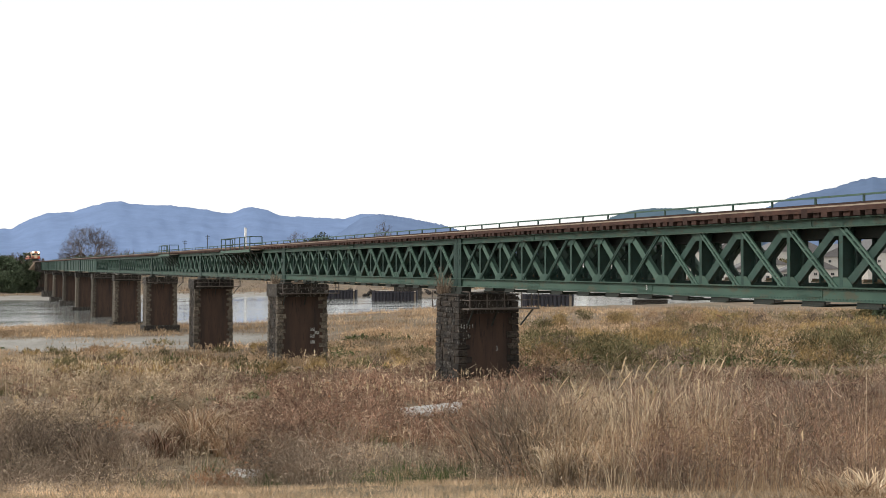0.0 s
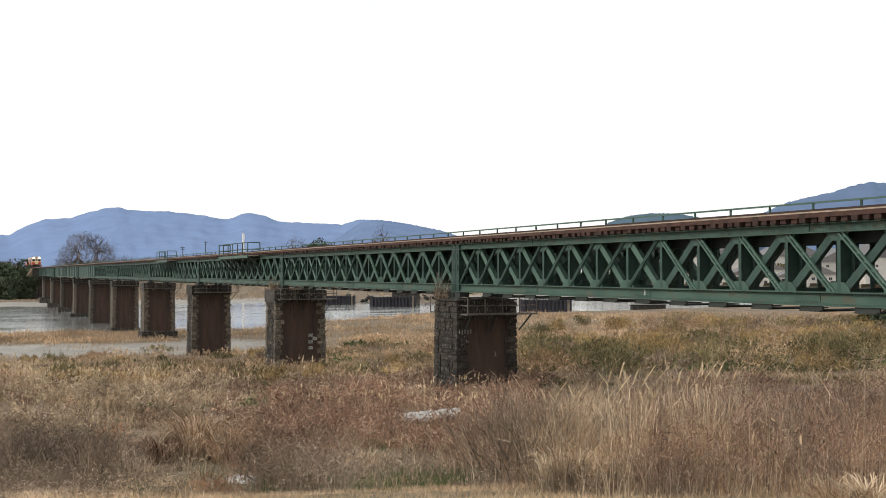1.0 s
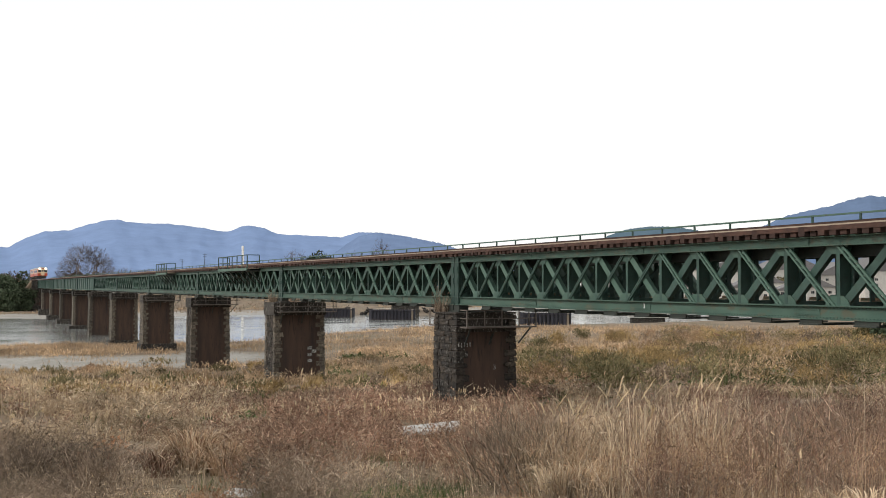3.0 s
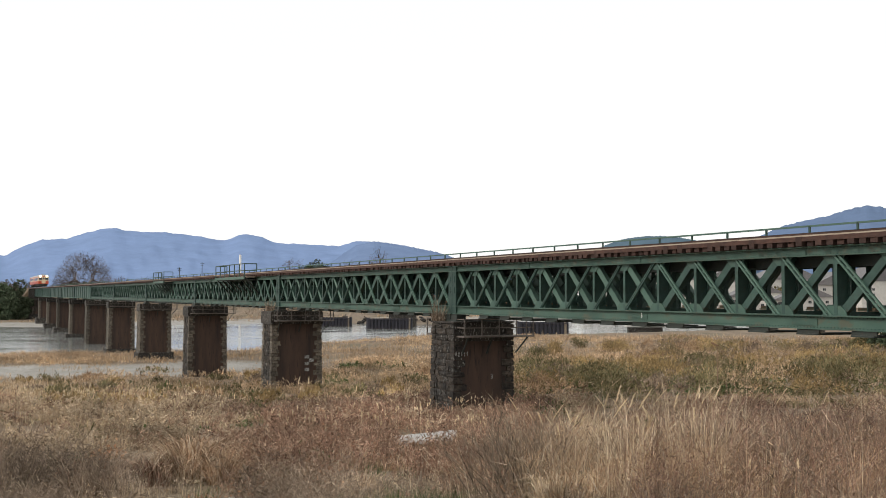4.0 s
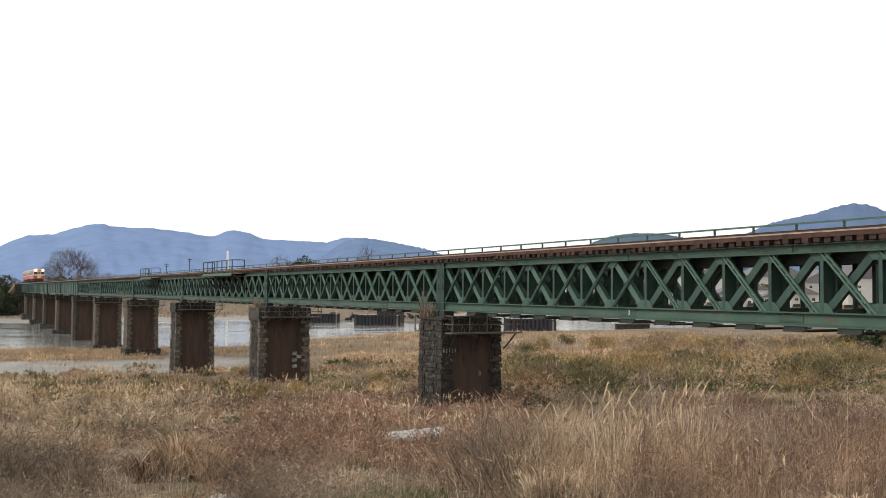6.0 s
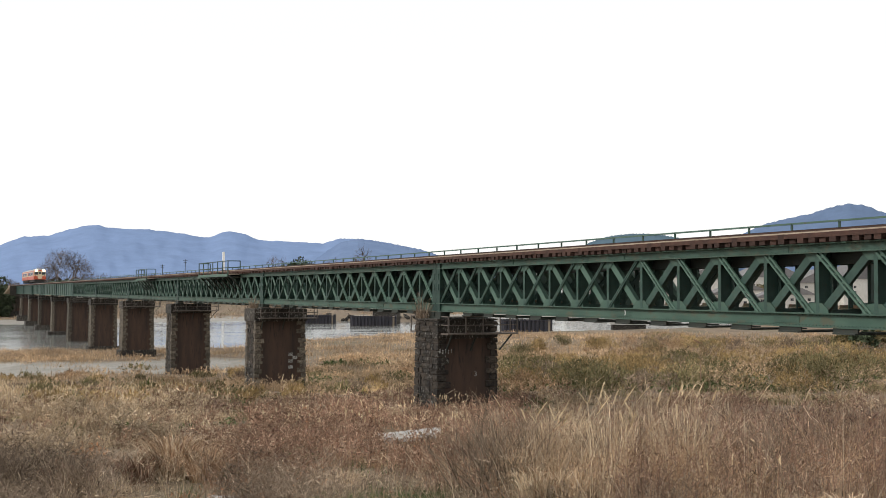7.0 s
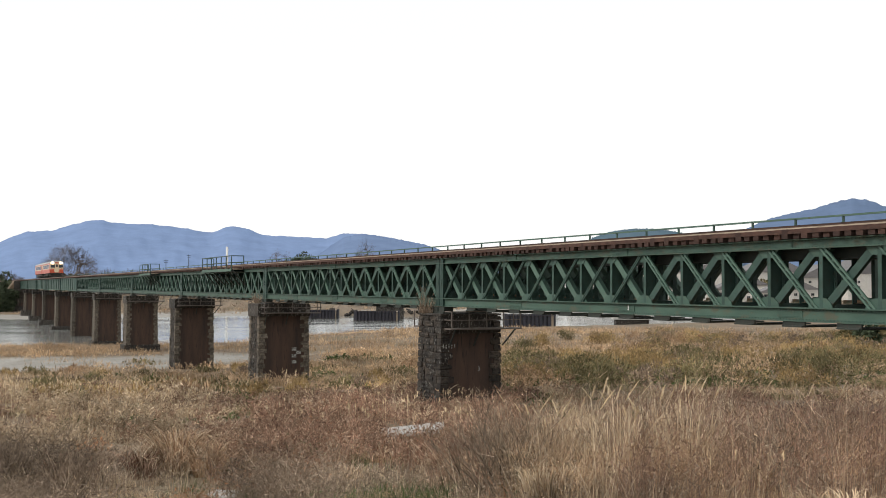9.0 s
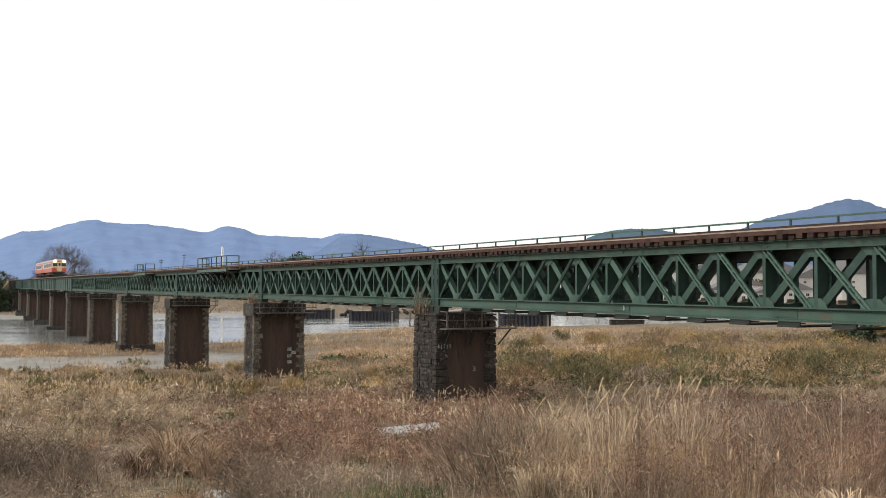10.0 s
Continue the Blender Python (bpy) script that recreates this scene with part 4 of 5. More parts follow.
tufts("pale_gold_field", "pale golden grass on the open plain", STRAW, 28, 4600, 20, 58, 122,
      lambda x, y, d, a: blot(x, y, d, a, (30, 74, 190, 30), (300, 84, 120, 16), (650, 92, 130, 24), (1000, 118, 150, 14)), (0.55, 1.0), (0.007, 0.012), spread=0.6, segs=2, lean=(0.1, 0.8), droop=0.2)
weeds("brown_plain_weeds", "brown dead weeds across the flood plain", GOLD, 29, 1300, 24, 50, 135,
      lambda x, y, d, a: 0.1 + 0.8 * share(x, y, 9, 28, 0.42, 0.55), (0.5, 0.95), 0.6, (0.006, 0.011), flecks=2)
tufts("far_reeds", "tan dry reeds on the river margin", GOLD, 19, 8000, 10, 112, 200,
      lambda x, y, d, a: 0.4 + 0.6 * share(x, y, 14, 29, 0.36, 0.48),
      (0.5, 1.1), (0.007, 0.013), spread=0.7, segs=1, lean=(0.1, 1.0))
tufts("far_bank_scrub", "brown and olive scrub on the far bank", UMBER, 20, 2600, 12, 320, 520,
      lambda x, y, d, a: 0.15 + 0.85 * share(x, y, 28, 31, 0.42, 0.56),
      (1.0, 2.6), (0.012, 0.022), spread=0.7, segs=1, lean=(0.1, 0.8), twigs=1, floor=0.3)
tufts("far_bank_grass", "tan dry grass on the far bank", GOLD, 21, 2200, 12, 310, 480,
      lambda x, y, d, a: share(x, y, 30, 33, 0.4, 0.55),
      (0.6, 1.4), (0.012, 0.022), spread=0.7, segs=1, lean=(0.1, 0.8), floor=0.3)


def litter():
    """Fallen stalks lying in a tangle over the weeds."""
    rng = np.random.default_rng(61)
    x, y, d, a = scatter(rng, 4500, 12, 48)
    keep = clear_of(x, y, d, a)
    x, y, d = x[keep], y[keep], d[keep]
    k = len(x)
    z = ground_z(x, y) + rng.uniform(0.05, 0.75, k) * tall_at(d, a[keep])
    t, ln = rng.uniform(0, 6.28, k), rng.uniform(0.1, 0.32, k)
    p = np.stack([x, y, z], 1)
    f = Field()
    f.bars(p, p + np.stack([np.cos(t) * ln, np.sin(t) * ln, rng.normal(0.05, 0.25, k) * ln], 1), 0.012 * np.clip(d / 22, 0.8, 3), 0.006, rng)
    thing("fallen_stalks", Matrix(), "tangle of fallen pale stalks over the weeds", "dead stalks", kind="stuff", data=f.mesh("fallen_stalks", UMBER))


litter()


def mown_strip():
    rng = np.random.default_rng(31)
    x, y, d, a = scatter(rng, 52000, 11.5, 20.5, 0, 50)
    z = ground_z(x, y)
    f = Field()
    k = len(x)
    f.blades(np.stack([x, y, z - 0.02], 1), rng.uniform(0.04, 0.13, k), rng.uniform(0.006, 0.012, k), rng.uniform(0, 6.3, k), rng.uniform(0.3, 1.4, k), rng, 1)
    thing("mown_grass", Matrix(), "short mown tan grass on the bank", "grass", kind="stuff", data=f.mesh("mown_grass", GOLD))


mown_strip()


def spot(px, d, lift=0.0):
    """A place on the ground d metres out, in the direction of px in the first view."""
    a = bear_of(px)
    r = d / math.cos(a - YAW)
    x, y = r * math.sin(a), r * math.cos(a)
    return Vector((x, y, float(ground_z(x, y)) + lift))


def tussock(at, seed, high, mat, label, count=420, lean=(0.4, 1.1), spread=0.35, droop=0.5):
    """A clump of arching leaves from one root."""
    rng = np.random.default_rng(seed)
    r, a = spread * np.sqrt(rng.uniform(0, 1, count)), rng.uniform(0, 2 * np.pi, count)
    f = Field()
    f.blades(np.stack([r * np.cos(a), r * np.sin(a), np.full(count, -0.08)], 1), rng.uniform(0.5, 1.0, count) * high, rng.uniform(0.014, 0.033, count),
             a + rng.normal(0, 0.5, count), rng.uniform(*lean, count), rng, 7, droop=droop)
    t = thing("grass_tussock", Matrix.Translation(at), label, "grass clump", "arching grass clumps")
    part("leaves", f.mesh("leaves", mat), None, t)
    return t


rng = random.Random(8)
tussock(spot(345, 24), 1, 2.3, STRAW, "large arching tussock of pale dry leaves", 210, (0.25, 0.95), 0.4, 0.62)
tussock(spot(352, 24.2), 91, 2.3, HUSK, "arching tussock of brown dry leaves", 420, (0.1, 0.8), 0.45, 0.64)
tussock(spot(405, 23.4), 2, 1.9, HUSK, "arching tussock of pale dry leaves", 300, (0.2, 0.9), 0.3, 0.7)
tussock(spot(290, 23.6), 3, 1.7, RUSSET, "arching tussock of tan dry leaves", 300, (0.2, 0.9), 0.3, 0.7)
tussock(spot(640, 27), 4, 1.1, STRAW, "upright tussock of pale dry leaves", 320, (0.1, 0.6))
tussock(spot(1490, 12.9), 5, 0.6, HUSK, "tan arching tussock beside the mown grass", 130)
tussock(spot(1545, 12.9), 6, 0.7, STRAW, "pale arching tussock beside the mown grass", 120)
tussock(spot(1000, 15.2), 7, 1.3, STRAW, "upright tan tussock at the edge of the thicket", 260, (0.05, 0.5))
tussock(spot(1030, 15.8), 8, 1.2, GOLD, "upright tan tussock at the edge of the thicket", 260, (0.05, 0.5))
for px, d in ((990, 23.5), (1020, 24), (1050, 23), (1085, 24.5), (1060, 21), (1110, 22), (1180, 23), (1215, 24), (1265, 21), (1280, 22.5), (1345, 22), (1390, 23.5), (1010, 18.5), (1120, 18), (1240, 17.5), (1500, 20), (1555, 22)):
    tussock(spot(px, d), int(px * 3 + d), rng.uniform(1.7, 2.15), STRAW, "tall upright clump of pale silver-grass stalks", 170, (0.03, 0.42), 0.42, 0.12)
for i in range(26):
    px = rng.uniform(0, 1600)
    tussock(spot(px, rng.uniform(21, 46)), 20 + i, rng.uniform(0.7, 1.15), rng.choice((STRAW, GOLD, STRAW)), "arching tussock of dry grass", 150, (0.2, 1.0))


def plume_stalk(at, seed, high, way):
    """Silver grass: a stalk with a feathery drooping head."""
    rng = np.random.default_rng(seed)
    t = thing("silver_grass", Matrix.Translation(at), "tall silver grass with a pale feathery plume", "grass stalk", "silver grass stalks")
    f = Field()
    one = np.ones(1)
    lean = rng.uniform(0.12, 0.5)
    f.blades(np.array([[0, 0, -0.08]]), high * one, 0.013 * one, way * one, lean * one, rng, 5)
    for j in range(5):
        f.blades(np.array([[0, 0, -0.05]]), high * rng.uniform(0.5, 0.85) * one, 0.016 * one, rng.uniform(0, 6.3) * one, rng.uniform(0.2, 0.7) * one, rng, 4, droop=0.2)
    part("stalk", f.mesh("stalk", STRAW), None, t)
    k = 60
    s = rng.uniform(0.86, 1.0, k)
    p = np.stack([np.cos(way) * high * lean * s ** 1.8, np.sin(way) * high * lean * s ** 1.8, high * s * 0.99 - 0.08], 1)
    aa = way + rng.normal(0, 0.35, k)
    ln = rng.uniform(0.05, 0.13, k) * min(1.0, high / 1.6)
    q = p + np.stack([np.cos(aa) * ln * 0.55, np.sin(aa) * ln * 0.55, ln * 0.6], 1)
    f = Field()
    f.bars(p, q, 0.012, 0.006, rng)
    part("plume", f.mesh("plume", PLUME), None, t, "pale feathery plume")


for i in range(54):
    px = rng.uniform(955, 1240) if i < 36 else rng.uniform(900, 1600)
    plume_stalk(spot(px, rng.uniform(18, 27)), 300 + i, rng.uniform(1.4, 2.2), rng.gauss(-0.9 if i % 3 else 2.2, 0.5))
for i in range(46):
    px = rng.uniform(0, 760)
    plume_stalk(spot(px, rng.uniform(36, 56)), 400 + i, rng.uniform(0.95, 1.5), rng.gauss(0.5, 1.2))
for px, d, h in ((1290, 14.5, 0.75), (1335, 14.6, 0.85), (1420, 14.4, 0.85), (530, 44, 1.9), (552, 43, 1.9), (636, 45, 1.5), (765, 38, 1.4)):
    plume_stalk(spot(px, d), int(px), h, 0.9)


def seed_heads():
    """Small white fluffy heads scattered over the weeds."""
    r = np.random.default_rng(77)
    x, y, d, a = scatter(r, 900, 33, 62, 0, 40)
    keep = clear_of(x, y, d, a) & (share(x, y, 8, 40, 0.35, 0.6) > r.uniform(0, 1, 900)) & (np.degrees(a) < 27)
    x, y = x[keep], y[keep]
    z = ground_z(x, y) + r.uniform(0.75, 1.15, len(x))
    f = Field()
    for j in range(14):
        o = r.normal(0, 1, (len(x), 3)) * np.array([0.024, 0.024, 0.045])
        p = np.stack([x, y, z], 1)
        f.bars(p - o, p + o, 0.024, 0.01, r)
    f.blades(np.stack([x, y, ground_z(x, y)], 1), z - ground_z(x, y), np.full(len(x), 0.02), r.uniform(0, 6, len(x)), np.zeros(len(x)), r, 1)
    thing("seed_heads", Matrix(), "white fluffy seed heads above the weeds", "seed heads", kind="stuff", data=f.mesh("seed_heads", PLUME))


seed_heads()


def shrub(at, seed, high, label, count=46, way=2.6):
    """A leafless shrub: a fan of forking stems."""
    rng = random.Random(seed)
    s = Field()
    p, q, w = [], [], []

    def grow(a, v, ln, wd, depth):
        b_ = a + v * ln
        p.append(a), q.append(b_), w.append(wd)
        if depth:
            for _ in range(2 if depth > 1 else 3):
                u = (v + Vector((rng.gauss(0, 0.3), rng.gauss(0, 0.3), rng.gauss(0.1, 0.2)))).normalized()
                grow(a + v * ln * rng.uniform(0.6, 1.0), u, ln * rng.uniform(0.5, 0.75), wd * 0.65, depth - 1)

    for _ in range(count):
        v = Vector((rng.gauss(0.25 * math.cos(way), 0.35), rng.gauss(0.25 * math.sin(way), 0.35), 1)).normalized()
        grow(Vector((rng.gauss(0, 0.25), rng.gauss(0, 0.25), -0.1)), v, high * rng.uniform(0.4, 0.62), 0.026, 3)
    s.bars(np.array(p), np.array(q), np.array(w), np.array(w) * 0.7, np.random.default_rng(seed))
    t = thing("bare_shrub", Matrix.Translation(at), label, "shrub", "leafless shrubs")
    part("twig_crown", s.mesh("twig_crown", UMBER), None, t)


shrub(spot(915, 18.2), 1, 1.55, "leafless grey-brown shrub with fanned stems", 40)
shrub(spot(965, 19.0), 2, 1.55, "leafless grey-brown shrub beside tall grass", 50)
shrub(spot(1290, 20), 3, 1.6, "leafless dark shrub in the thicket", 44)
shrub(spot(1440, 18), 4, 1.5, "leafless dark shrub in the thicket", 50)
shrub(spot(1530, 19), 5, 1.7, "leafless dark shrub in the thicket", 44)
shrub(spot(1150, 20), 6, 1.4, "leafless dark shrub in the thicket", 40)
for i in range(4):
    shrub(spot(rng.uniform(960, 1600), rng.uniform(17, 27)), 60 + i, rng.uniform(1.1, 1.5), "leafless dark shrub in the thicket", 30, rng.uniform(0, 6))
shrub(spot(60, 21), 7, 0.9, "low leafless shrub among brown weeds", 50)
shrub(spot(190, 19.5), 8, 0.8, "low leafless shrub among brown weeds", 50)


def bush(at, size, seed, mat, label):
    """A rounded wild bush: a ragged mound of short twigs and leaves."""
    rng = np.random.default_rng(seed)
    sx, sy, h = size
    t = thing("wild_bush", Matrix.Translation(at), label, "bush", "wild bushes on the plain")
    k = 1500 if sx > 2.6 else 620
    lobes = 12
    c = np.stack([rng.normal(0, sx * 0.27, lobes), rng.normal(0, sy * 0.27, lobes), h * rng.uniform(0.15, 0.6, lobes)], 1)
    rad = rng.uniform(0.22, 0.45, lobes) * (h + 0.25 * sx) * 0.7
    i = rng.integers(0, lobes, k)
    d = rng.normal(0, 1, (k, 3))
    d /= np.linalg.norm(d, axis=1)[:, None]
    p = c[i] + d * (rad[i] * rng.uniform(0.45, 1.0, k) ** 0.4)[:, None]
    p[:, 2] = np.clip(p[:, 2], 0.0, None)
    o = (d * 0.6 + rng.normal(0, 0.5, (k, 3)) + np.array([0, 0, 0.5])) * rng.uniform(0.08, 0.2, k)[:, None]
    f = Field()
    f.bars(p, p + o, rng.uniform(0.04, 0.09, k), 0.02, rng)
    stem = rng.integers(0, k, 40)
    f.bars(np.zeros((40, 3)) + rng.normal(0, 0.08, (40, 3)) * np.array([1, 1, 0]), p[stem], 0.03, 0.015, rng)
    part("crown", f.mesh("crown", mat), None, t)


TONES = ((OLIVE, "olive-green"), (OCHRE, "ochre-leaved"), (OLIVE, "olive-green"), (UMBER, "grey-brown"), (HUSK, "pale brown"), (OCHRE, "ochre-leaved"))
for i in range(150):
    right = i < 112
    px = rng.uniform(940, 1640) if right else rng.uniform(-20, 760)
    d = rng.uniform(64, 168) if right else rng.uniform(50, 100)
    at = spot(px, d)
    if at.z < 0.6 or abs(at.x - D - 1) < 3.5 and min(abs(at.y - Y0 - k * SPAN) for k in range(4)) < 3.5:
        continue
    mat, tone = rng.choice(TONES)
    w_ = rng.uniform(2.6, 6.5) if right else rng.uniform(1.2, 2.6)
    bush(at, (w_, w_, rng.uniform(1.3, 2.3) if right else rng.uniform(0.6, 1.1)), 500 + i, mat, tone + " wild bush among dry grass")


def slab(at, size, turn, label, tip=0, lean=0):
    s = Shape()
    x, y, z = (k / 2 for k in size)
    ring = lambda c, zz: [(-x + c, -y + c, zz), (x - c, -y + c, zz), (x - c, y - c, zz), (-x + c, y - c, zz)]
    s.loft([ring(0, -z), ring(0, z - 0.04), ring(0.04, z)])
    thing("concrete_slab", Matrix.Translation(at) @ pose(0, 0, 0, 0, 0, turn) @ pose(0, 0, 0, tip, lean, 0), label, "concrete slab", data=s.mesh("concrete_slab", CONCRETE))


slab(spot(760, 36.5, 0.22), (2.3, 0.9, 0.14), -24.35, "pale broken concrete slab lying tilted among the weeds", 8, -6)
slab(spot(432, 20.0, 0.03), (0.62, 0.7, 0.14), -35, "small flat concrete slab in the weeds")


# ---- far bank ----
def bare_tree(at, high, spread, seed, label, tips=500, fine=0.08):
    """A leafless tree: a trunk, limbs that fork again and again to fill a dome, and fine twigs."""
    rng = np.random.default_rng(seed)
    t = thing("bare_tree", Matrix.Translation(at), label, "tree")
    trunk_h, r0 = high * 0.22, high * 0.028
    s = Shape()
    s.loft([[(math.cos(a) * r * (1 + 0.15 * math.sin(3 * a)), math.sin(a) * r * (1 + 0.15 * math.cos(2 * a)), z) for a in np.linspace(0, 2 * math.pi, 9)[:-1]]
            for z, r in ((-0.5, r0 * 1.6), (trunk_h * 0.2, r0 * 1.1), (trunk_h * 0.7, r0 * 0.9), (trunk_h, r0 * 0.85))])
    part("trunk", s, TWIG, t)
    a, e = rng.uniform(0, 2 * np.pi, tips), np.arcsin(rng.uniform(-0.05, 1, tips))
    q = rng.uniform(0.25, 1, tips) ** 0.4 * (0.93 + 0.14 * patch_noise(a * 3, e * 4, 1.0, seed))
    wide = high * spread
    tip = np.stack([np.cos(a) * np.cos(e) * wide * q, np.sin(a) * np.cos(e) * wide * q, trunk_h * 1.25 + np.sin(e) * (high - trunk_h * 1.25) * q], 1)
    limbs, p, r, w, w2 = Shape(), [], [], [], []

    def split(node, pts):
        k = len(pts)
        rad = max(r0 * 1.3 * (k / tips) ** 0.5, fine / 2)
        if k == 1:
            p.append(node), r.append(pts[0]), w.append(fine), w2.append(fine * 0.5)
            return
        c = pts.mean(0)
        go = 0.42 if k > 6 else 0.55
        nxt = node + (c - node) * go + rng.normal(0, 0.02, 3) * np.linalg.norm(c - node)
        if k > tips / 14:
            limbs.tube(node, nxt, rad, 6, rad * 0.85)
        else:
            p.append(node), r.append(nxt), w.append(2 * rad), w2.append(1.7 * rad)
        d = pts - c
        u = np.linalg.svd(d, full_matrices=False)[2][0]
        o = d @ u > 0
        if o.all() or not o.any():
            o[: k // 2] = ~o[: k // 2]
        split(nxt, pts[o]), split(nxt, pts[~o])

    split(np.array([0.0, 0.0, trunk_h * 0.95]), tip)
    part("branching", limbs, TWIG, t)
    f = Field()
    f.bars(np.array(p), np.array(r), np.array(w), np.array(w2), rng)
    f.bars(np.array(p), np.array(r), np.array(w), np.array(w2), rng)
    d = tip - np.array([0, 0, trunk_h])
    d /= np.linalg.norm(d, axis=1)[:, None]
    for j in range(4):
        f.bars(tip - d * high * 0.01 * j, tip + (d + rng.normal(0, 0.8, tip.shape)) * high * 0.03, fine * 0.7, fine * 0.4, rng)
    part("crown", f.mesh("crown", TWIG), None, t, "fine purple-grey leafless twigs")


def leafy(at, size, seed, label, mat=None, count=2600, leaf=0.55, name="evergreen_tree", low=0.3):
    """An evergreen: trunk, limbs and a ragged crown of many leaf clumps."""
    rng = np.random.default_rng(seed)
    t = thing(name, Matrix.Translation(at), label, "tree")
    sx, sy, h = size
    part("trunk", Shape().tube((0, 0, -0.5), (0, 0, h * 0.6), h * 0.025, 7, h * 0.012), TWIG, t)
    limbs = Shape()
    for i in range(7):
        a, z = rng.uniform(0, 6.28), h * rng.uniform(0.25, 0.55)
        limbs.tube((0, 0, z), (math.cos(a) * sx * 0.35, math.sin(a) * sy * 0.35, z + h * 0.2), h * 0.01, 5, h * 0.004)
    part("branching", limbs, TWIG, t)
    lobes = 16
    c = np.stack([rng.normal(0, sx * 0.2, lobes), rng.normal(0, sy * 0.2, lobes), h * rng.uniform(low, 0.86, lobes)], 1)
    rad = rng.uniform(0.12, 0.24, lobes) * min(sx, h)
    i = rng.integers(0, lobes, count)
    d = rng.normal(0, 1, (count, 3))
    d /= np.linalg.norm(d, axis=1)[:, None]
    p = c[i] + d * (rad[i] * rng.uniform(0.55, 1.08, count) ** 0.6)[:, None]
    p[:, 2] = np.clip(p[:, 2], 0.2, None)
    f = Field()
    o = rng.normal(0, 1, (count, 3)) * leaf * 0.5
    f.bars(p - o, p + o, leaf * rng.uniform(0.5, 1.0, count), leaf * 0.2, rng)
    part("crown", f.mesh("crown", mat or EVERGREEN), None, t)


def out_at(px, d):
    """A place on the ground at d metres along the view's axis."""
    return spot(px, d)


bare_tree(out_at(158, 455), 22.6, 0.57, 5, "large spreading leafless tree on the far bank", 2300, 0.065)
bare_tree(out_at(528, 560), 24, 0.42, 6, "leafless tree on the far bank", 600, 0.09)
bare_tree(out_at(678, 640), 33, 0.26, 7, "tall thin leafless tree behind the far bank", 420, 0.06)
bare_tree(out_at(632, 600), 23, 0.5, 9, "leafless tree on the far bank", 420, 0.08)
leafy(out_at(572, 540), (20, 16, 21), 10, "round dark evergreen tree on the far bank", None, 3000, 0.7)
leafy(out_at(545, 545), (12, 10, 18), 11, "dark evergreen tree on the far bank", None, 1800, 0.7)
leafy(out_at(905, 560), (15, 12, 21.5), 12, "dark evergreen tree on the far bank", None, 1800, 0.7)
rng = random.Random(12)
for i in range(16):                                      # thicket beside the far abutment
    px = -70 + i * 8.6
    leafy(out_at(px, rng.uniform(334, 358)), (9, 8, rng.uniform(8.5, 12.5) if px < 50 else rng.uniform(5, 8)), 40 + i, "dark green bamboo-like evergreen on the far bank",
          None, 1900, 0.6, "evergreen_shrub", 0.06)
for i in range(9):                                       # its front row, down to the shore
    leafy(out_at(-24 + i * 9.5, 330 + rng.uniform(-3, 3)), (8, 7, rng.uniform(6.2, 7.6)), 60 + i, "dark green bamboo-like evergreen on the far shore",
          None, 1500, 0.5, "evergreen_shrub", 0.06)
for i in range(52):                                      # brown winter woods along the far bank
    px = -90 + i * 12 if i < 14 else (190 + (i - 14) * 36 if i < 34 else 900 + (i - 34) * 40)
    bare_tree(out_at(px, rng.uniform(440, 600) + (130 if i >= 34 else 0)), rng.uniform(8, 12) if i < 14 else (rng.uniform(9, 13) if i < 34 else rng.uniform(10, 15)), 0.5, 80 + i, "leafless tree in the woods of the far bank", 260, 0.2)
for i, (px, d, h) in enumerate(((1540, 138, 3.8), (1580, 132, 5.0), (1622, 130, 5.5))):
    leafy(out_at(px, d), (5.5, 4, h * 0.8), 240 + i, "dark olive shrub growing beyond the bridge", OLIVE if i != 1 else None, 2200, 0.3, "evergreen_shrub", 0.05)
for i in range(16):
    px = rng.uniform(60, 330) if i < 8 else rng.uniform(300, 1600)
    leafy(out_at(px, rng.uniform(500, 640)), (14, 10, rng.uniform(9, 13)), 140 + i, "dull green bush on the far bank", OLIVE if i % 2 else None, 900, 0.8, "far_bush")


def house(at, size, turn, wall_mat, roof_mat, label):
    sx, sy, h = size
    t = thing("house", Matrix.Translation(at) @ pose(0, 0, 0, 0, 0, turn), label, "house")
    part("wall", Shape().box((0, 0, h / 2 - 0.3), (sx, sy, h + 0.6)), wall_mat, t)
    e = 0.6
    s = Shape()
    s.loft([[(-sx / 2 - e, y, h), (sx / 2 + e, y, h), (sx / 2 + e, y, h + 0.15), (0, y, h + sx * 0.24), (-sx / 2 - e, y, h + 0.15)] for y in (-sy / 2 - e, sy / 2 + e)])
    part("roof", s, roof_mat, t)
    for i in range(3):
        for z in (1.5, 4.2, 7.0, 9.8):
            if z < h - 1:
                x = (i - 1) * sx * 0.3
                w_ = part("window", Shape().box((x, -sy / 2 - 0.02, z), (1.5, 0.08, 1.2)), GLASS, t)
                part("frame", Shape().box((x, -sy / 2 - 0.05, z - 0.64), (1.7, 0.12, 0.1)).box((x, -sy / 2 - 0.05, z), (0.08, 0.1, 1.2)), CONCRETE, w_)


